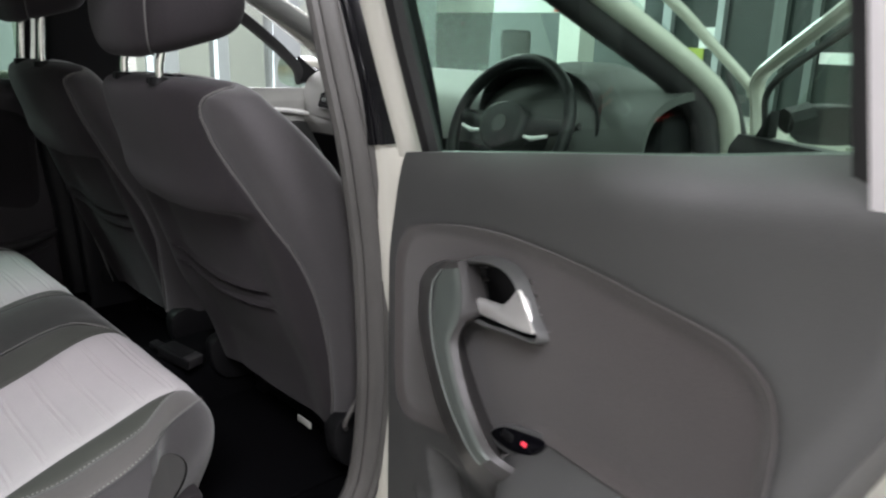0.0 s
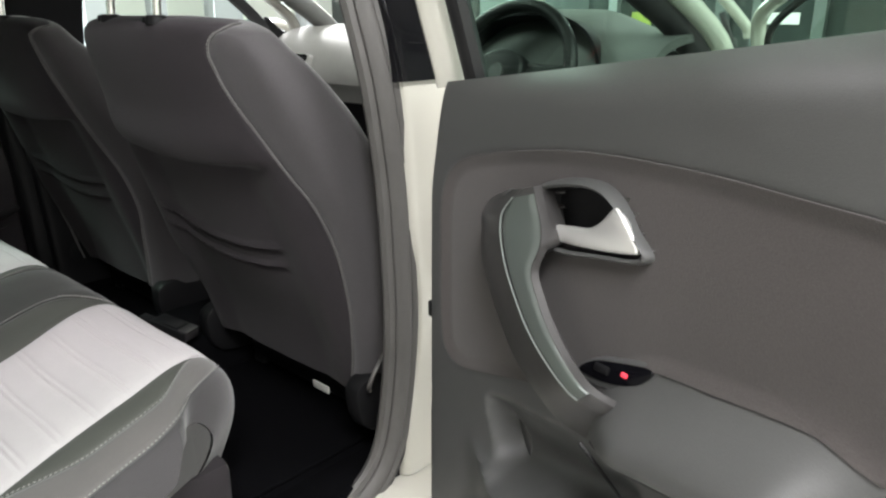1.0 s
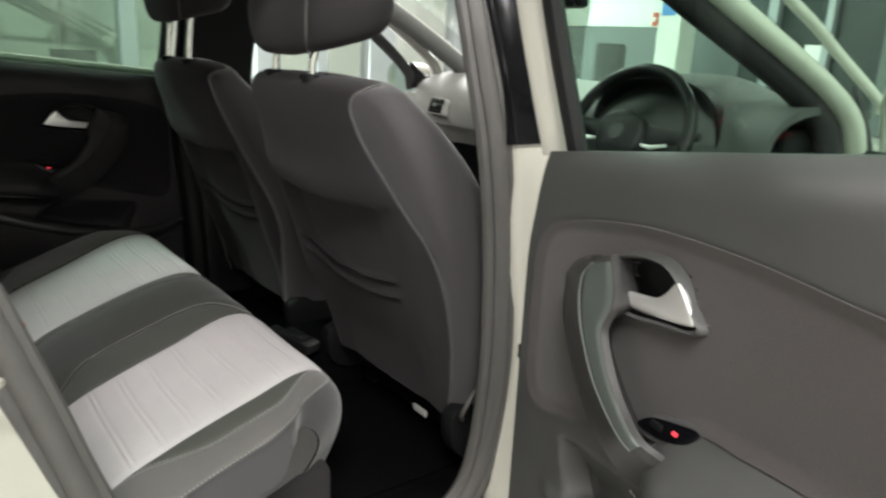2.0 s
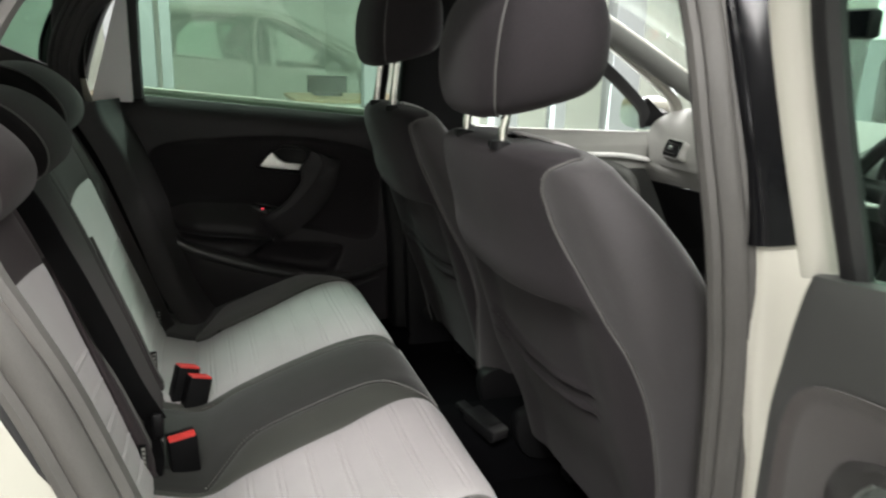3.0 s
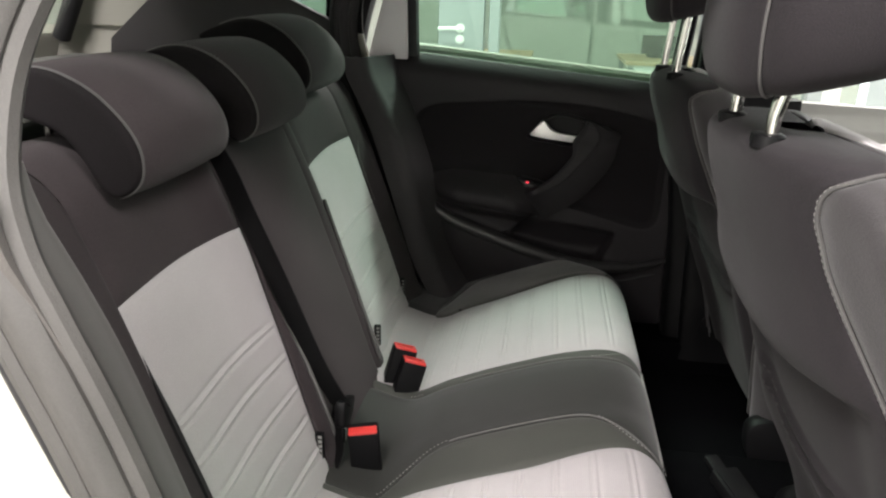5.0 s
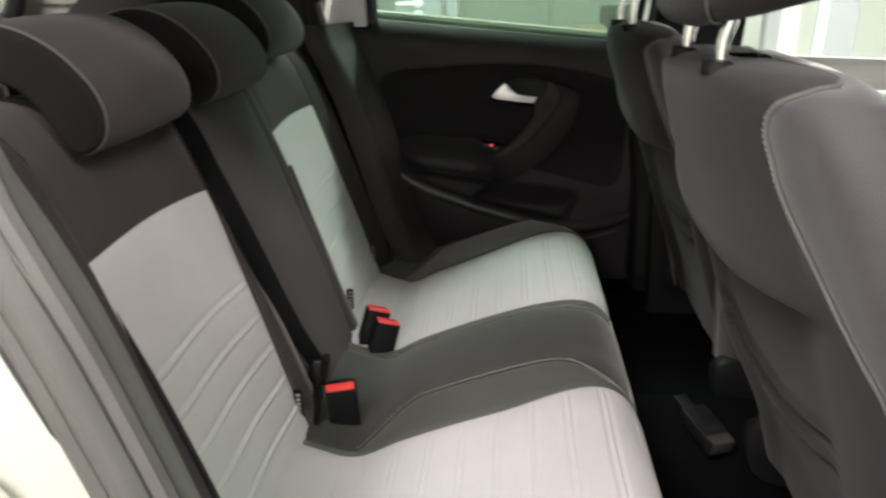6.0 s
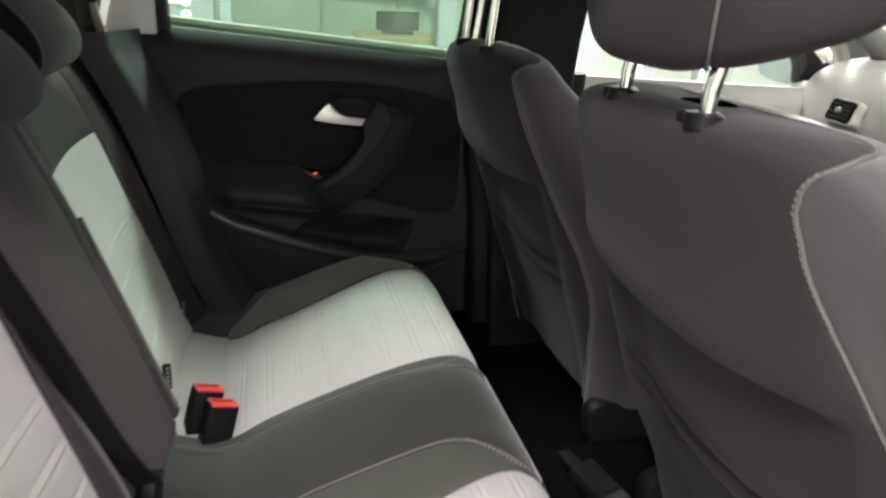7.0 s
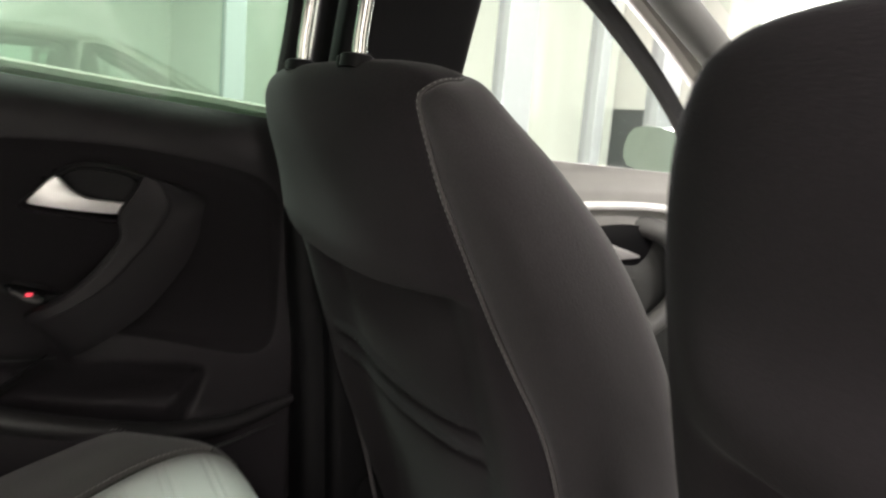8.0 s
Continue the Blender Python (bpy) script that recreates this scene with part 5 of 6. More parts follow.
# ---------------------------------------------------------------- rear bench
CUSH = curve_at([(0, -0.575, 0.452), (0, -0.52, 0.432), (0, -0.452, 0.418), (0, -0.38, 0.452), (0, -0.28, 0.492), (0, -0.17, 0.528), (0, -0.10, 0.536), (0, -0.055, 0.520), (0, -0.028, 0.478), (0, -0.030, 0.42), (0, -0.062, 0.345), (0, -0.085, 0.305)])
V_CREASE = 0.148


def x_in(v, sg=1):
    """Inner edge of an insert; the bench is split off centre."""
    return 0.240 - 0.042 * step(0.45, 0.72, v) if sg > 0 else 0.102 + 0.022 * step(0.55, 0.78, v)


def x_out(v, sg=1):
    return 0.545 - 0.037 * step(0.50, 0.74, v) if sg > 0 else 0.455 + 0.060 * step(0.32, 0.74, v)


def x_arc(v, sg=1):
    """Seam that bows from the centre cushion to the insert."""
    if sg < 0:
        return x_in(v, -1) - 0.030 - 0.014 * step(0.50, 0.70, v)
    w = max(0.06, math.sin(math.pi / 2 * min(1.0, max(0.0, (v - 0.160) / 0.17)))) ** 0.75
    return x_in(v) + (0.135 + 0.058 * step(0.56, 0.72, v) - x_in(v)) * w


RIDGE = 0.652


def x_end(v, sg=1):
    """Outer end of the cushion: it draws in round the nose."""
    return (0.690 if sg > 0 else 0.676) - 0.080 * step(0.50, 0.68, v)


def cush_point(x, v):
    p = CUSH(v)
    a, sg = abs(x), math.copysign(1, x)
    edge = x_out(v, sg)
    k = max(0.0, a - edge) / (min(RIDGE, x_end(v, sg) - 0.02) - edge)
    z = p.z - ((0.020 if sg > 0 else 0.010) * min(k, 1.0) ** 1.6 + 0.045 * max(0.0, k - 1.0) ** 1.3 / 0.25) * step(0.95, 0.62, v)
    z += 0.006 * math.exp(-((x - 0.15) / 0.035) ** 2) * step(0.2, 0.3, v) * step(0.75, 0.6, v)
    z -= 0.006 * math.exp(-((a - 0.36) / 0.09) ** 2) * step(0.15, 0.3, v) * step(0.8, 0.6, v)
    y = p.y - 0.050 * min(k, 1.3) ** 2.2 * step(0.45, 0.75, v) - 0.035 * min(k, 1.2) ** 2 * step(0.72, 1.0, v)
    return Vector((x, y, z))


def x_seam1(v, sg=1):
    """Inner of the two seams beside the insert: they part in the middle and meet at the nose."""
    return x_out(v, sg) + (0.048 if sg > 0 else 0.006) * step(0.22, 0.42, v) * step(0.68, 0.54, v)


def x_seam2(v, sg=1):
    e = x_out(v, sg)
    rear = math.sqrt(min(1.0, max(0.0, (v - 0.150) / 0.112)))
    return max(x_seam1(v, sg), e + (RIDGE - 0.006 - e) * rear * max(0.0, 1 - (max(0.0, v - 0.48) / 0.26) ** 2))


def cush_ribs(u, v):
    """Paired grooves across the insert."""
    d = 0.0
    for k in range(9):
        c = 0.06 + k * 0.088
        for off in (-0.007, 0.007):
            d -= 0.0022 * math.exp(-((v - c - off) / 0.0058) ** 2)
        d += 0.0012 * math.exp(-((v - c) / 0.006) ** 2)
    return d * step(0.93, 0.8, v) * step(0.0, 0.09, u) * step(1.0, 0.91, u)


bench = thing("rear_bench", "rear bench in charcoal cloth with light grey ribbed inserts", "car seat", (0, -0.4, 0.31))
base_part = part("cushion_base", box(-0.62, 0.62, -0.56, -0.085, 0.30, 0.40, 0.02), CLOTH_DARK, bench)


def cush_pad(name, xa, xb, v0, v1, mat, label="", nu=14, nv=60, ribs=None, edges=(1, 1, 0, 0), puff=0.003):
    """A strip of the cushion between two lines x(v)."""
    surf = lambda u, v: cush_point(xa(v0 + (v1 - v0) * v) * (1 - u) + xb(v0 + (v1 - v0) * v) * u, v0 + (v1 - v0) * v)
    way = 1 if xb(0.5) > xa(0.5) else -1
    bm, f = pad(surf, nu, nv, extra=ribs, edges=edges, puff=puff, groove=0.004, width=0.010, sense=way)
    bm.normal_update()
    if sum(fc.normal.z for fc in bm.faces) < 0:
        bmesh.ops.reverse_faces(bm, faces=bm.faces)
    return part(name, bm, mat, bench, label)


cush_pad("centre_cushion", lambda v: -x_arc(v, -1), lambda v: x_arc(v), 0.0, 1.0, CLOTH_CENTRE, "dark grey leatherette centre cushion", 18, 160)
for sg in (1, -1):
    cush_pad("cushion_strip", lambda v: sg * x_arc(v, sg), lambda v: sg * x_in(v, sg), 0.0, 1.0, CLOTH_MID, "", 8, 160, puff=0.002)
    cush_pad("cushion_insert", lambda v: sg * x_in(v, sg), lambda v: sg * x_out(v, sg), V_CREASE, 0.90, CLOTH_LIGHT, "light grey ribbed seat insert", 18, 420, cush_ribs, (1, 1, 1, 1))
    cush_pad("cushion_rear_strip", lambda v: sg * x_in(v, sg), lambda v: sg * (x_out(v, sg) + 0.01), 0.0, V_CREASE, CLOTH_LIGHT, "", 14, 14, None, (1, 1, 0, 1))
    cush_pad("cushion_lower", lambda v: sg * x_in(v, sg), lambda v: sg * x_out(v, sg), 0.90, 1.0, CLOTH_MID, "", 14, 8, None, (1, 1, 1, 0))
    cush_pad("outer_strip", lambda v: sg * x_out(v, sg), lambda v: sg * x_seam1(v, sg), 0.22, 0.68, CLOTH_MID, "", 8, 60, puff=0.001)
    cush_pad("outer_panel", lambda v: sg * x_seam1(v, sg), lambda v: sg * x_seam2(v, sg), V_CREASE, 0.74, CLOTH_PANEL, "warm grey side panel of the cushion", 14, 60)
    cush_pad("outer_cushion", lambda v: sg * x_seam2(v, sg), lambda v: sg * x_end(v, sg), V_CREASE, 1.0, CLOTH_SIDE, "charcoal outer cushion", 14, 60, edges=(1, 0, 0, 0))
    cush_pad("outer_cushion_rear", lambda v: sg * (x_out(v, sg) + 0.01), lambda v: sg * x_end(v, sg), 0.0, V_CREASE, CLOTH_SIDE, "", 10, 14)
    def line(fx, v0, v1, lift=0.0012):
        return [cush_point(sg * fx(v0 + (v1 - v0) * i / 120), v0 + (v1 - v0) * i / 120) + Vector((0, 0, lift)) for i in range(121)]
    part("stitching", stitches(line(lambda v: x_seam1(v, sg) + 0.003, 0.26, 0.68), 0.0046, 0.0020, 0.0011), THREAD, bench)
    part("stitching", stitches(line(lambda v: x_seam2(v, sg) + 0.002, V_CREASE, 0.74, 0.002), 0.0046, 0.0018, 0.0013), THREAD, bench)
    part("stitching", stitches(line(lambda v: x_arc(v, sg) - 0.003, 0.16, 0.30 if sg > 0 else 0.2, 0.0025), 0.0046, 0.0024, 0.0010), THREAD, bench)
    arc = [(x_out(0.16, sg) + (RIDGE - 0.01 - x_out(0.16, sg)) * w, 0.152 + 0.11 * w * w) for w in (i / 50 for i in range(51))]
    part("stitching", stitches([cush_point(sg * px, pv) + Vector((0, 0, 0.003)) for px, pv in arc], 0.0046, 0.0020, 0.0010), THREAD, bench)
    part("piping", tube(line(lambda v: x_arc(v, sg), 0.30, 0.74, 0.001), 0.0014, 6), PIPING, bench)
part("piping", tube([cush_point(-0.085 + 0.275 * i / 60, 0.735) + Vector((0, 0.002, 0.002)) for i in range(61)], 0.0016, 6), THREAD, bench, "pale edge seam")
for sg in (1, -1):
    # a short dart where the strip turns over the nose
    for v0, v1 in ((0.60, 0.70), (0.735, 0.76)):
        dart = [(x_arc(v0 + (v1 - v0) * w, sg) + (x_in(v0 + (v1 - v0) * w, sg) - x_arc(v0 + (v1 - v0) * w, sg)) * w ** 1.6, v0 + (v1 - v0) * w) for w in (q / 24 for q in range(25))]
        part("stitching", stitches([cush_point(sg * px, pv) + Vector((0, 0.0015, 0.0030)) for px, pv in dart], 0.0046, 0.0020, 0.0009), THREAD, bench)
for sg in (1, -1):
    capr = bmesh.new()
    ring = [capr.verts.new(cush_point(sg * x_end(i / 40, sg), i / 40)) for i in range(41)] + [capr.verts.new((sg * 0.62, -0.575, 0.30))]
    capr.faces.new(ring)
    part("cushion_end", capr, CLOTH_SIDE, bench)

# backrest
RB = curve_at([(0, -0.500, 0.405), (0, -0.527, 0.425), (0, -0.545, 0.465), (0, -0.585, 0.585), (0, -0.628, 0.705), (0, -0.670, 0.825), (0, -0.700, 0.900), (0, -0.718, 0.935), (0, -0.748, 0.964), (0, -0.790, 0.975), (0, -0.838, 0.960), (0, -0.862, 0.91), (0, -0.862, 0.6), (0, -0.86, 0.40)])
V_TOP = 0.385


def rb_point(x, v):
    p = RB(0.9713 * v + 0.0287 * max(0.0, (v - 0.45) / 0.55))
    a = abs(x)
    low = step(0.5, 0.3, v)
    y = p.y + low * (0.012 * math.exp(-((a - 0.555) / 0.045) ** 2) + 0.006 * math.exp(-((a - 0.15) / 0.04) ** 2) - 0.005 * math.exp(-((a - 0.33) / 0.10) ** 2))
    y -= 0.05 * max(0.0, (a - 0.58) / 0.08) ** 2 * low
    return Vector((x, y, p.z - 0.03 * max(0.0, (a - 0.55) / 0.1) ** 2 * step(0.3, 0.5, v)))


def rb_pad(name, xa, xb, v0, v1, mat, label="", nu=14, nv=60, ribs=None, edges=(1, 1, 0, 0), puff=0.003):
    surf = lambda u, v: rb_point(xa(v0 + (v1 - v0) * v) * (1 - u) + xb(v0 + (v1 - v0) * v) * u, v0 + (v1 - v0) * v)
    way = -1 if xb(0.5) > xa(0.5) else 1
    bm, f = pad(surf, nu, nv, extra=ribs, edges=edges, puff=puff, groove=0.004, width=0.010, sense=way)
    return finish_back(name, bm, mat, label)


def finish_back(name, bm, mat, label):
    bm.normal_update()
    if sum(fc.normal.y for fc in bm.faces if fc.calc_center_median().y > -0.74) < 0:
        bmesh.ops.reverse_faces(bm, faces=bm.faces)
    return part(name, bm, mat, bench, label)


def bx_in(v):
    return 0.192 - 0.022 * step(0.05, 0.4, v)


def bx_out(v):
    return 0.482


def rb_ribs(u, v):
    d = 0.0
    for k in range(6):
        c = 0.04 + k * 0.122
        for off in (-0.012, 0.012):
            d -= 0.0024 * math.exp(-((v - c - off) / 0.0090) ** 2)
        d += 0.0026 * math.exp(-((v - c) / 0.010) ** 2)
    return d * step(0.0, 0.07, u) * step(1.0, 0.93, u)


def curved_pad(name, xa, xb, mat, label, sg, upper):
    """The insert ends in a line that bows up towards the middle; the plain cloth above starts there."""
    def vtop(u):
        return V_TOP - (0.026 if sg > 0 else 0.014) + 0.005 * math.sin(math.pi * u) + 0.004 * u
    def surf(u, v):
        w = (vtop(u) + (1.0 - vtop(u)) * v) if upper else 0.015 + (vtop(u) - 0.015) * v
        return rb_point(xa * (1 - u) + xb * u if upper else (sg * bx_in(w) * (1 - u) + sg * bx_out(w) * u), w)
    bm, _ = pad(surf, 16, 90 if upper else 300, extra=None if upper else rb_ribs, edges=(1, 1, 1, 0) if upper else (1, 1, 0, 1), puff=0.003, groove=0.004, width=0.010, sense=-sg)
    return finish_back(name, bm, mat, label)


rb_pad("centre_back", lambda v: -0.135, lambda v: 0.135, 0.0, 1.0, CLOTH_REAR, "charcoal centre backrest", 18, 60)
for sg in (1, -1):
    rb_pad("back_strip", lambda v: sg * 0.135, lambda v: sg * bx_in(v), 0.0, 1.0, CLOTH_REAR, "", 8, 60)
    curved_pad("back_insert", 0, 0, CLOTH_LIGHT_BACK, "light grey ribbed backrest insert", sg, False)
    curved_pad("upper_back", sg * 0.170, sg * 0.482, CLOTH_REAR, "", sg, True)
    rb_pad("back_bolster", lambda v: sg * 0.482, lambda v: sg * 0.662, 0.0, 1.0, CLOTH_REAR, "charcoal backrest bolster", 16, 60)
    part("piping", tube([rb_point(sg * (0.150 + 0.016 * step(0.05, 0.35, v)), v) + Vector((0, 0.004, 0)) for v in (0.05 + 0.27 * i / 40 for i in range(41))], 0.0035, 6), PIPING, bench)
    if sg > 0:
        part("piping", tube([rb_point(sg * bx_in(v), v) + Vector((0, 0.0015, 0)) for v in (0.02 + 0.345 * i / 60 for i in range(61))], 0.0032, 6), CLOTH_REAR, bench)
    if sg > 0:
        # Thin black bar drawn for the shade in the gap beside the insert.
        part("edge_gap", tube([rb_point(0.487, v) + Vector((0.002, 0.003, 0)) for v in (0.02 + 0.30 * i / 60 for i in range(61))], [0.0042 * min(1.0, (60.5 - i) / 14) for i in range(61)], 6), BLACK_RUBBER, bench)
    else:
        part("stitching", stitches([rb_point(sg * (0.486 + 0.05 * step(0.33, 0.39, v)), v) + Vector((0, 0.0015, 0)) for v in (0.25 + 0.145 * i / 60 for i in range(61))], 0.0046, 0.0024, 0.0010), THREAD, bench)
    for tx in (0.20, 0.47):
        p = rb_point(sg * tx, 0.075)
        tg = thing("fabric_tag", "small black woven tag with pale lettering in the seat seam", "tag", (p.x, p.y, p.z - 0.02), "seat tags")
        part("cloth", box(p.x - 0.004, p.x + 0.004, p.y - 0.004, p.y + 0.009, p.z - 0.022, p.z + 0.022, 0.001), BLACK_PLASTIC, tg)
        for q in range(5):
            part("bar", box(p.x + sg * 0 + 0.004, p.x + 0.0046, p.y + 0.001, p.y + 0.007, p.z - 0.018 + q * 0.008, p.z - 0.013 + q * 0.008), THREAD, tg)

# rear headrests that hood the backrest: a crescent section, fuller in the middle than at the ends
HOOD = ((-0.862, 1.030, -0.858, 1.028), (-0.820, 1.054, -0.817, 1.048), (-0.768, 1.069, -0.775, 1.060), (-0.717, 1.068, -0.738, 1.056), (-0.682, 1.055, -0.701, 1.038), (-0.651, 1.033, -0.673, 1.012),
        (-0.630, 1.006, -0.657, 0.988), (-0.624, 0.982, -0.651, 0.966), (-0.632, 0.954, -0.654, 0.945), (-0.654, 0.931, -0.668, 0.930), (-0.680, 0.922, -0.686, 0.926), (-0.700, 0.936, -0.701, 0.940),
        (-0.716, 0.965, -0.716, 0.965), (-0.737, 0.992, -0.737, 0.991), (-0.776, 1.008, -0.776, 1.006), (-0.830, 1.017, -0.830, 1.016))
HOOD_MID, HOOD_END = smooth2([(0.55 * r[0] + 0.45 * r[2] - 0.004, 0.6 * r[1] + 0.4 * r[3]) for r in HOOD], 4), smooth2([(r[2] - 0.006, r[3]) for r in HOOD], 4)
HOOD_CORE = [(-0.84, 1.028), (-0.795, 1.036), (-0.745, 1.030), (-0.710, 1.008), (-0.688, 0.978), (-0.680, 0.952)]


def nearest_core(y, z):
    """The closest point on the middle line of the crescent."""
    best = (9.0, y, z)
    for (ay, az), (by, bz) in zip(HOOD_CORE, HOOD_CORE[1:]):
        dy, dz = by - ay, bz - az
        t = max(0.0, min(1.0, ((y - ay) * dy + (z - az) * dz) / (dy * dy + dz * dz)))
        py, pz = ay + t * dy, az + t * dz
        best = min(best, (math.hypot(y - py, z - pz), py, pz))
    return best[1], best[2]


def build_rear_headrest(cx, hw, dy, dz, label):
    hr = thing("rear_headrest", label, "headrest", (cx, -0.74 + dy, 0.94), "rear headrests")
    n = len(HOOD_MID)
    cores = [nearest_core(y, z) for y, z in HOOD_END]
    def ring(t, shrink=1.0, out=0.0):
        k = min(1.0, abs(t)) ** 2.5
        pts = []
        for (ya, za), (yb, zb), (yc, zc) in zip(HOOD_MID, HOOD_END, cores):
            y, z = ya + (yb - ya) * k, za + (zb - za) * k
            pts.append(Vector((cx + hw * t + math.copysign(out, t), dy + yc + (y - yc) * shrink, dz + zc + (z - zc) * shrink)))
        return pts
    def skin(rows):
        bm = bmesh.new()
        rings = [[bm.verts.new(p) for p in r] for r in rows]
        for a, b in zip(rings, rings[1:]):
            for k in range(n):
                bm.faces.new((a[k], a[(k + 1) % n], b[(k + 1) % n], b[k]))
        return bm
    bm = skin([ring(-0.93 + 1.86 * i / 30, 1.0 - 0.02 * step(0.93, 1.0, abs(-1 + 2 * i / 30))) for i in range(31)])
    bmesh.ops.recalc_face_normals(bm, faces=bm.faces)
    part("cover", bm, CLOTH_REAR, hr, "charcoal cloth cover")
    for sg in (-1, 1):
        rows = [ring(sg * t, k) for t, k in ((0.93, 0.98), (0.955, 0.965), (0.972, 0.94), (0.984, 0.90), (0.992, 0.84), (0.997, 0.76), (1.0, 0.66))]
        bm = skin(rows)
        bm.verts.ensure_lookup_table()
        bm.faces.new([bm.verts[q] for q in range(len(bm.verts) - n, len(bm.verts))])
        bmesh.ops.triangulate(bm, faces=[f for f in bm.faces if len(f.verts) > 4])
        bmesh.ops.recalc_face_normals(bm, faces=bm.faces)
        part("end_panel", bm, CLOTH_END, hr, "dark end panel")
        rp = ring(sg * 0.93, 0.99)
        seam_line = [rp[q] for q in range(4, 4 * 10)]
        part("piping", tube(seam_line, 0.0017, 6), SEAM if cx > 0.2 else CLOTH_PANEL, hr)
        if cx > 0.2:
            continue
        part("stitching", stitches([p + Vector((-sg * 0.004, 0, 0.0012)) for p in ring(sg * 0.93, 1.0)[4:40]], 0.0042, 0.0022, 0.0007), CLOTH_PANEL, hr)
    for px in (-0.05, 0.05):
        part("post", tube([(cx + px, -0.80 + dy, 0.90), (cx + px, -0.80 + dy, 1.03 + dz)], 0.006, 10), STEEL, hr)
    return hr


build_rear_headrest(0.324, 0.115, 0.0, 0.0, "charcoal hood-shaped rear headrest")
build_rear_headrest(-0.004, 0.120, 0.0, 0.003, "charcoal hood-shaped middle headrest")
build_rear_headrest(-0.308, 0.125, -0.014, 0.033, "charcoal hood-shaped rear headrest")


# ---------------------------------------------------------------- belts and buckles
def strap(pts, width, thick, side):
    """A flat webbing along pts, with its width along side."""
    c = catmull(pts, 40)
    s = Vector(side).normalized() * width / 2
    bm = bmesh.new()
    rows = []
    for i, p in enumerate(c):
        t = (c[min(i + 1, 40)] - c[max(i - 1, 0)]).normalized()
        nrm = s.cross(t).normalized() * thick / 2
        rows.append([bm.verts.new(p + s + nrm), bm.verts.new(p - s + nrm), bm.verts.new(p - s - nrm), bm.verts.new(p + s - nrm)])
    for a, b in zip(rows, rows[1:]):
        for k in range(4):
            bm.faces.new((a[k], a[(k + 1) % 4], b[(k + 1) % 4], b[k]))
    bm.faces.new(list(reversed(rows[0])))
    bm.faces.new(rows[-1])
    bmesh.ops.recalc_face_normals(bm, faces=bm.faces)
    return bm


belt = thing("seat_belt", "black centre seat belt latched into its buckle", "seat belt", (0.15, -0.56, 0.47))
part("webbing", strap([(0.200, -0.76, 0.972), (0.197, -0.690, 0.940), (0.194, -0.640, 0.83), (0.182, -0.600, 0.72), (0.162, -0.562, 0.60), (0.138, -0.530, 0.515)], 0.048, 0.0016, (0.5, 0.82, 0.28)), WEB, belt, "black webbing")
part("webbing", strap([(0.135, -0.532, 0.525), (0.15, -0.535, 0.49), (0.165, -0.53, 0.455), (0.18, -0.535, 0.43)], 0.046, 0.0016, (0.6, 0.5, 0.3)), WEB, belt)
part("tongue", prism([(0.102, 0.515), (0.166, 0.538), (0.172, 0.522), (0.170, 0.495), (0.148, 0.478), (0.115, 0.490)], -0.532, -0.516, "y", 0.004), BLACK_PLASTIC, belt, "black belt tongue")
part("tongue_blade", prism([(0.137, 0.500), (0.161, 0.508), (0.166, 0.466), (0.146, 0.460)], -0.520, -0.517, "y"), STEEL, belt)
lb = thing("seat_belt", "black outer seat belt hanging by the pillar trim", "seat belt", (-0.60, -0.60, 0.45))
part("webbing", strap([(-0.595, -0.745, 1.0), (-0.602, -0.70, 0.955), (-0.632, -0.655, 0.80), (-0.645, -0.595, 0.62), (-0.640, -0.55, 0.47)], 0.046, 0.0016, (0.5, 0.8, 0.1)), WEB, lb, "black webbing")
part("anchor", box(-0.65, -0.63, -0.56, -0.53, 0.43, 0.50, 0.004), BLACK_PLASTIC, lb)


def build_buckle(x, y, z, turn, tip, label, slot, k=1.0, lean=0):
    """A buckle that leans back, with a red release at its end."""
    bk = thing("belt_buckle", label, "buckle", (x, y, z - 0.075), "belt buckles")
    m = Matrix.Translation((x, y, z)) @ Matrix.Rotation(radians(turn), 4, "Z") @ Matrix.Rotation(radians(tip), 4, "X") @ Matrix.Rotation(radians(lean), 4, "Y")
    part("housing", box(-0.018 * k, 0.018 * k, -0.011 * k, 0.011 * k, -0.095, 0.0, 0.003, 3), BLACK_PLASTIC, bk, "black plastic buckle housing", m=m)
    part("release_button", box(-0.0165 * k, 0.0165 * k, -0.001 * k, 0.0105 * k, -0.010, 0.003, 0.002), RED, bk, "red release button", m=m)
    if slot:
        part("surround", box(-0.0165 * k, 0.0165 * k, -0.0105 * k, -0.0085 * k, -0.006, 0.0025, 0.0006), RED, bk, m=m)
        for sx in (-1, 1):
            part("surround", box(min(sx * 0.0135, sx * 0.0165) * k, max(sx * 0.0135, sx * 0.0165) * k, -0.0083 * k, -0.0012 * k, -0.006, 0.0025, 0.0006), RED, bk, m=m)
        part("slot", box(-0.0132 * k, 0.0132 * k, -0.0080 * k, -0.0014 * k, -0.004, 0.0008, 0.0005), BLACK_GLOSS, bk, m=m)
    return bk


build_buckle(0.167, -0.488, 0.496, -76, -8, "black belt buckle with a red release, belt latched", False, 1.35, 4)
build_buckle(-0.112, -0.455, 0.474, -70, 6, "black belt buckle with a red release, empty", True, 1.3, -18)
build_buckle(-0.138, -0.478, 0.488, -70, 6, "black belt buckle with a red release, empty", True, 1.3, -18)


# ---------------------------------------------------------------- dashboard and wheel
dash = thing("dashboard", "soft grey dashboard with round and square air vents", "dashboard", (0, 1.2, 0.6), kind="structure")
DP = curve_at([(0, 1.42, 0.965), (0, 1.25, 0.985), (0, 1.08, 0.975), (0, 0.985, 0.94), (0, 0.955, 0.885), (0, 0.95, 0.83)])
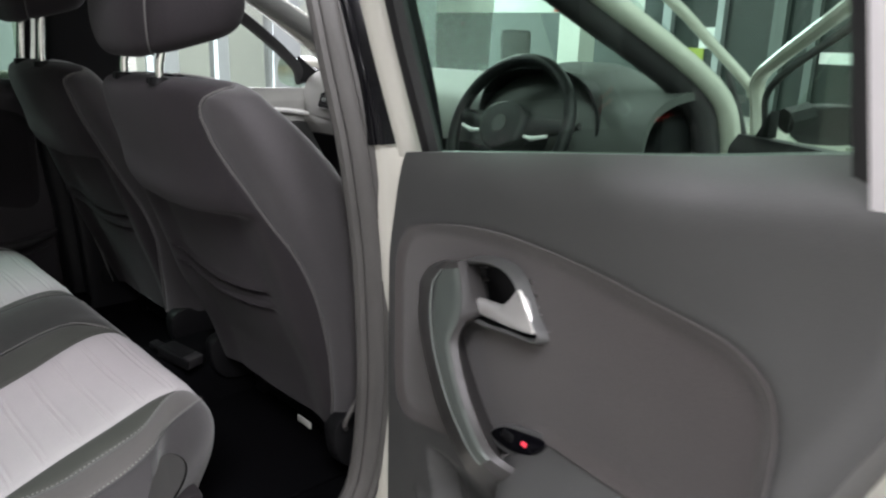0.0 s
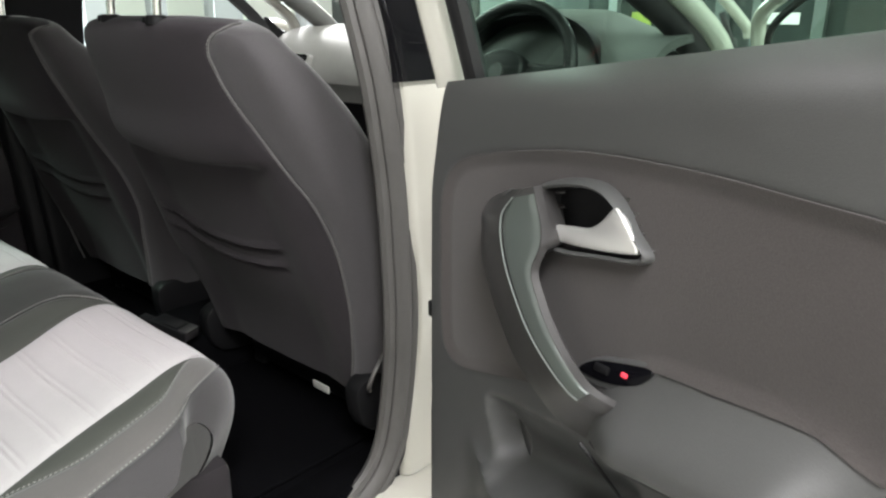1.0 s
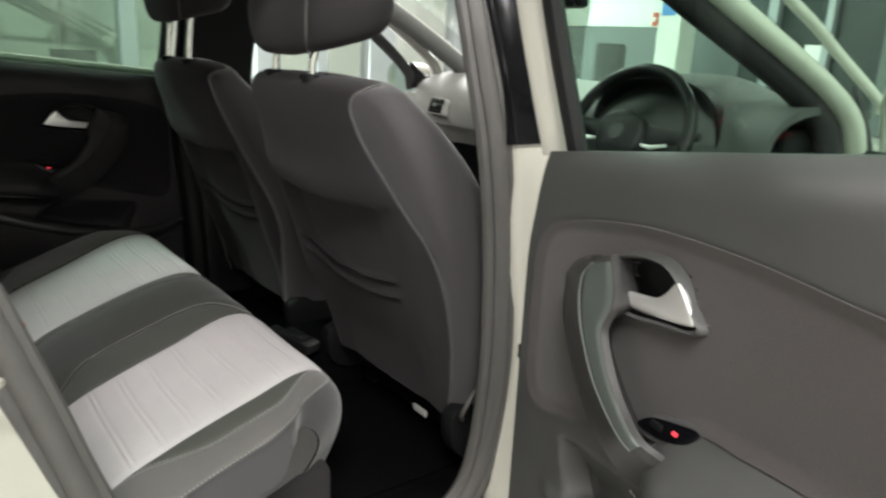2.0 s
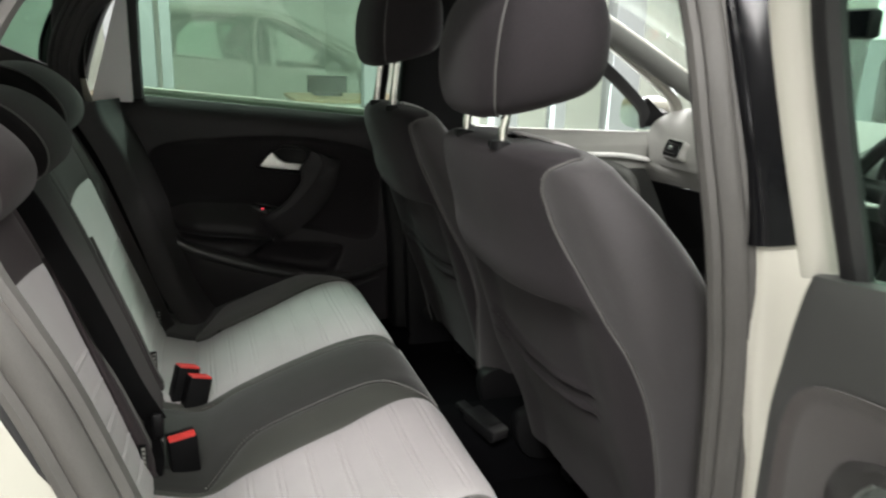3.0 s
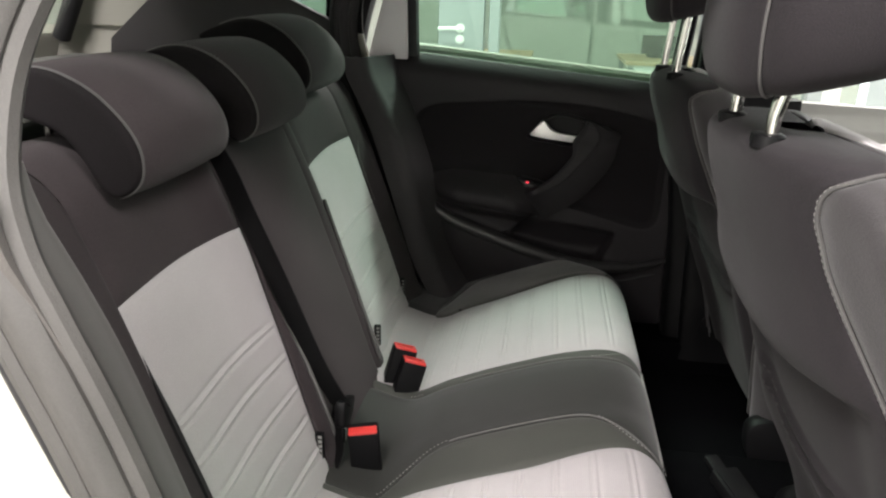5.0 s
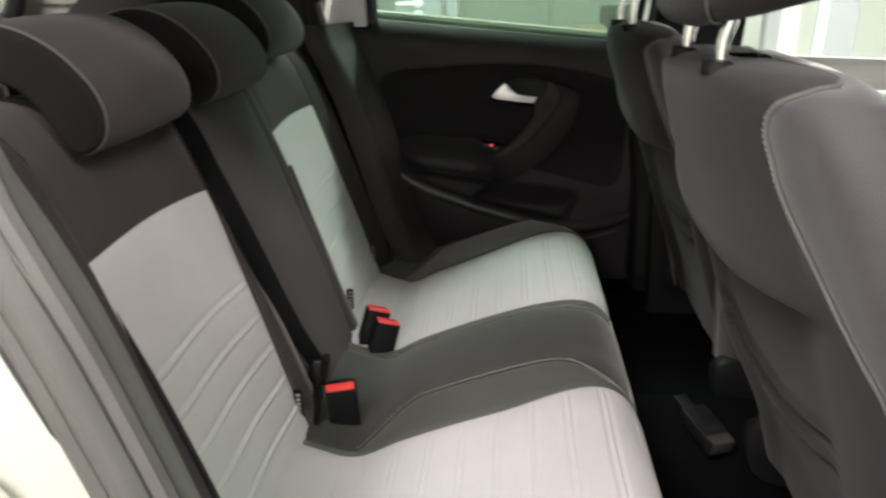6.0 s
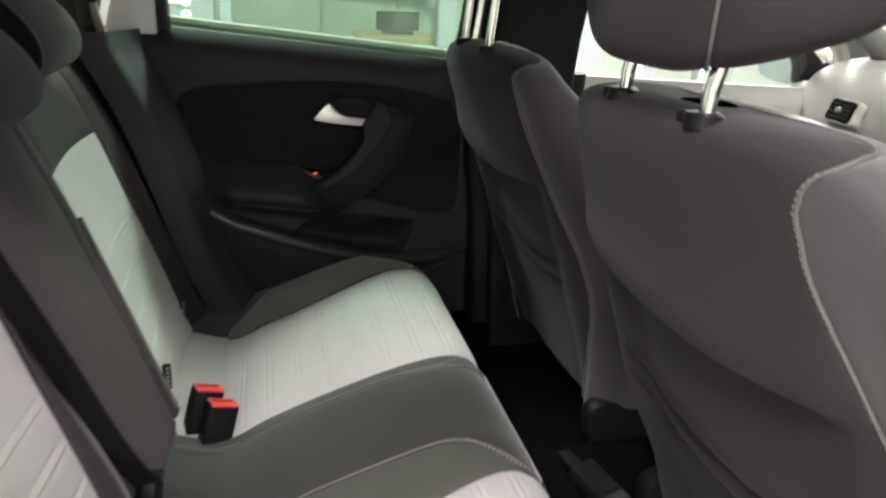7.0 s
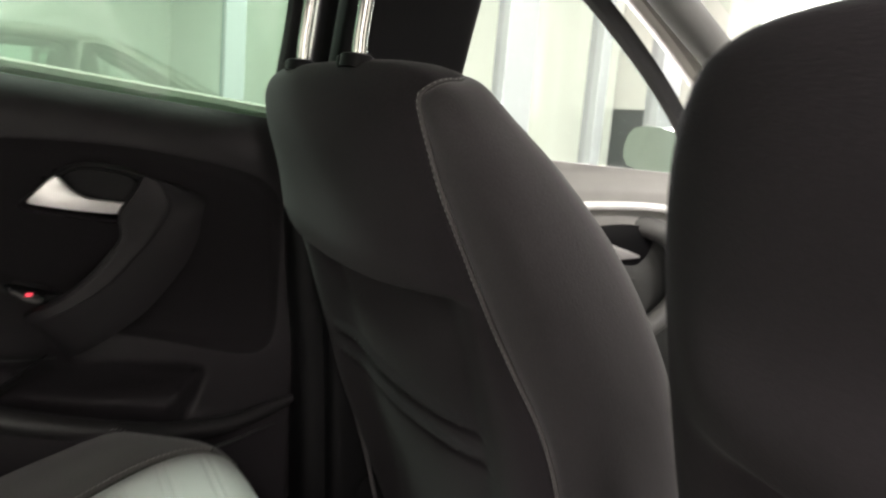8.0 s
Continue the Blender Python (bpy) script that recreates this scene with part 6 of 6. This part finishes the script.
def dash_top(u, v):
    x = -0.70 + 1.40 * u
    p = DP(v)
    hood = 0.055 * math.exp(-((x - 0.37) / 0.17) ** 4) * step(0.15, 0.5, v) * step(1.0, 0.72, v)
    return Vector((x, p.y + 0.06 * (1 - (x / 0.7) ** 2) * step(1.0, 0.4, v), p.z + hood))
# One dashboard in two tones: passenger half as lit, driver's half as shaded.
for u0, u1, mt, lb in ((0.0, 0.555, DASH_PALE, "pale grey upper panel"), (0.557, 1.0, DASH_DARK, "grey upper panel round the instruments")):
    part("upper_panel", slab(lambda u, v: dash_top(u0 + (u1 - u0) * u, v), 36, 30, 0.02, way=(0, 0.3, -1)), mt, dash, lb)
DP2 = curve_at([(0, 0.953, 0.822), (0, 0.945, 0.80), (0, 0.955, 0.775), (0, 1.0, 0.70), (0, 1.06, 0.58), (0, 1.12, 0.45)])
def dash_low(u, v):
    x = -0.70 + 1.40 * u
    p = DP2(v)
    return Vector((x, p.y + 0.06 * (1 - (x / 0.7) ** 2), p.z))
for u0, u1, mt in ((0.0, 0.555, DASH_PALE), (0.557, 1.0, BLACK_PLASTIC)):
    part("trim_band", slab(lambda u, v: dash_low(u0 + (u1 - u0) * u, v * 0.20), 30, 6, 0.02, way=(0, 1, 0)), mt, dash)
part("lower_panel", slab(lambda u, v: dash_low(u, 0.21 + 0.79 * v), 50, 16, 0.02, way=(0, 1, 0)), BLACK_PLASTIC, dash, "black lower panel")
part("core", box(-0.66, 0.66, 1.10, 1.40, 0.40, 0.93, 0.03), BLACK_PLASTIC, dash)
def build_vent(x, y, z, w, h, turn):
    m = Matrix.Translation((x, y, z)) @ Matrix.Rotation(radians(turn), 4, "Z") @ Matrix.Rotation(radians(-20), 4, "X")
    o = smooth2([(-w, -h), (0, -h * 1.04), (w, -h), (w * 1.04, 0), (w, h), (0, h * 1.04), (-w, h), (-w * 1.04, 0)], 3)
    rim = prism([(a * 1.15, b * 1.18) for a, b in o], -0.010, 0.02, "y", 0.003)
    vt = part("air_vent", rim, DASH_PALE if x < -0.3 else BLACK_PLASTIC, dash, "rimmed air vent", m=m)
    part("vent_bowl", prism(o, -0.0115, 0.0, "y"), BLACK_GLOSS, vt, m=m)
    for k in range(4):
        zz = -h * 0.6 + k * h * 0.4
        part("vane", box(-w * 0.92, w * 0.92, -0.016, -0.008, zz - 0.0025, zz + 0.0025), BLACK_PLASTIC, vt, m=m)
    part("vent_knob", box(-0.008, 0.008, -0.022, -0.01, -0.006, 0.006, 0.002), SATIN, vt, m=m)
build_vent(-0.535, 0.950, 0.868, 0.044, 0.024, -8)
build_vent(0.60, 0.985, 0.895, 0.055, 0.036, 0)
build_vent(0.08, 1.005, 0.885, 0.05, 0.034, 0)
build_vent(-0.08, 1.005, 0.885, 0.05, 0.034, 0)
# instrument pod
part("dial_panel", prism(smooth2([(0.20, 0.87), (0.20, 0.95), (0.28, 0.995), (0.46, 0.995), (0.54, 0.95), (0.54, 0.87)], 4), 1.015, 1.04, "y", 0.004), BLACK_GLOSS, dash, "dark instrument panel")
part("instrument_hood", slab(lambda u, v: Vector((0.375 + (0.20 - 0.02 * v) * sup(math.cos(math.pi * (1 - u)), 0.8), 0.955 + 0.10 * v, 0.865 + (0.165 - 0.015 * v) * abs(math.sin(math.pi * u)) ** 0.7)), 30, 8, 0.008), BLACK_PLASTIC, dash, "black instrument hood")
for dx in (0.295, 0.445):
    dm = tube([(dx, 1.012, 0.93), (dx, 1.005, 0.93)], [0.052, 0.050], 24)
    dl = part("dial", dm, BLACK_PLASTIC, dash)
    for k in range(11):
        w = radians(-130 + 26 * k)
        part("dial_mark", box(dx + 0.04 * math.sin(w) - 0.003, dx + 0.04 * math.sin(w) + 0.003, 1.002, 1.0045, 0.93 + 0.04 * math.cos(w) - 0.003, 0.93 + 0.04 * math.cos(w) + 0.003), SIGN_WHITE, dl, smooth=False)
part("warning_lamp", box(0.485, 0.50, 1.001, 1.004, 0.885, 0.893), RED_LIGHT, dash, smooth=False)
part("console", prism([(0.80, 0.38), (0.78, 0.52), (0.95, 0.64), (1.02, 0.88), (1.12, 0.88), (1.12, 0.38)], -0.14, 0.14, "x", 0.012), BLACK_PLASTIC, dash, "black centre console")

WC, WR = Vector((0.380, 0.85, 0.882)), 0.178
wheel_m = Matrix.Translation(WC) @ Matrix.Rotation(radians(-24), 4, "X")
wheel = thing("steering_wheel", "black three-spoke steering wheel with a round badge", "steering wheel", WC)
rim_pts = [Vector((WR * math.cos(a), 0, WR * math.sin(a))) for a in (2 * math.pi * i / 48 for i in range(50))]
part("rim", tube(rim_pts, 0.016, 12, up=(0, 1, 0), cap=False), BLACK_PLASTIC, wheel, "black leather rim", m=wheel_m)
part("airbag_cover", prism(smooth2([(-0.062, 0.035), (0, 0.062), (0.062, 0.035), (0.060, -0.035), (0, -0.065), (-0.060, -0.035)], 5), -0.035, 0.02, "y", 0.012, 3), BLACK_PLASTIC, wheel, m=wheel_m)
part("badge", tube([(0, -0.036, 0.0), (0, -0.040, 0.0)], [0.022, 0.020], 24), TRIM_LIP, wheel, "round satin badge", m=wheel_m)
for pts in (((-0.06, 0, 0.01), (-0.175, 0, 0.02)), ((0.06, 0, 0.01), (0.175, 0, 0.02)), ((0, 0, -0.05), (0, 0, -0.175))):
    part("spoke", tube([pts[0], [(a + b) / 2 for a, b in zip(*pts)], pts[1]], [0.03, 0.022, 0.018], 10, 0.5, up=(0, 0, 1) if pts[0][0] else (1, 0, 0)), BLACK_PLASTIC, wheel, "black spoke", m=wheel_m)
for sg in (-1, 1):
    part("spoke_inlay", tube([(sg * 0.072, -0.018, -0.018), (sg * 0.10, -0.020, -0.022), (sg * 0.14, -0.016, -0.010)], [0.004, 0.006, 0.004], 8, 0.6), CHROME, wheel, "satin silver spoke inlay", m=wheel_m)
part("column", tube([WC + Vector((0, 0.03, -0.01)), Vector((0.375, 1.04, 0.84))], 0.05, 14), BLACK_PLASTIC, wheel)
for sg in (-1, 1):
    part("stalk", tube([WC + Vector((sg * 0.04, 0.07, -0.02)), WC + Vector((sg * 0.18, 0.05, 0.02))], 0.009, 8), BLACK_PLASTIC, wheel)
rv = thing("rear_view_mirror", "black rear-view mirror hung at the windscreen", "mirror", (0.05, 0.90, 1.22))
part("housing", box(-0.06, 0.16, 0.885, 0.92, 1.19, 1.252, 0.012), BLACK_PLASTIC, rv)
part("mirror_glass", box(-0.053, 0.153, 0.8815, 0.8848, 1.196, 1.246), BLACK_GLOSS, rv)
part("arm", tube([(0.05, 0.91, 1.23), (0.05, 0.965, 1.235)], 0.012, 8), BLACK_PLASTIC, rv)
fb = thing("front_buckle", "dark front belt buckle beside the tunnel", "buckle", (0.07, 0.06, 0.38))
fbm = Matrix.Translation((0.075, 0.115, 0.372)) @ Matrix.Rotation(radians(20), 4, "Z") @ Matrix.Rotation(radians(10), 4, "Y")
part("housing", box(-0.050, 0.045, -0.024, 0.024, -0.004, 0.022, 0.005), BLACK_PLASTIC, fb, m=fbm)
part("face", box(-0.042, 0.020, -0.018, 0.018, 0.0215, 0.0245, 0.002), BLACK_PLASTIC, fb, "dark face plate", m=fbm)
part("release_button", box(0.024, 0.047, -0.020, 0.020, 0.000, 0.0235, 0.002), TRIM_LIP, fb, m=fbm)
part("stalk", box(-0.09, -0.048, -0.012, 0.012, 0.0, 0.012, 0.003), BLACK_PLASTIC, fb, m=fbm)
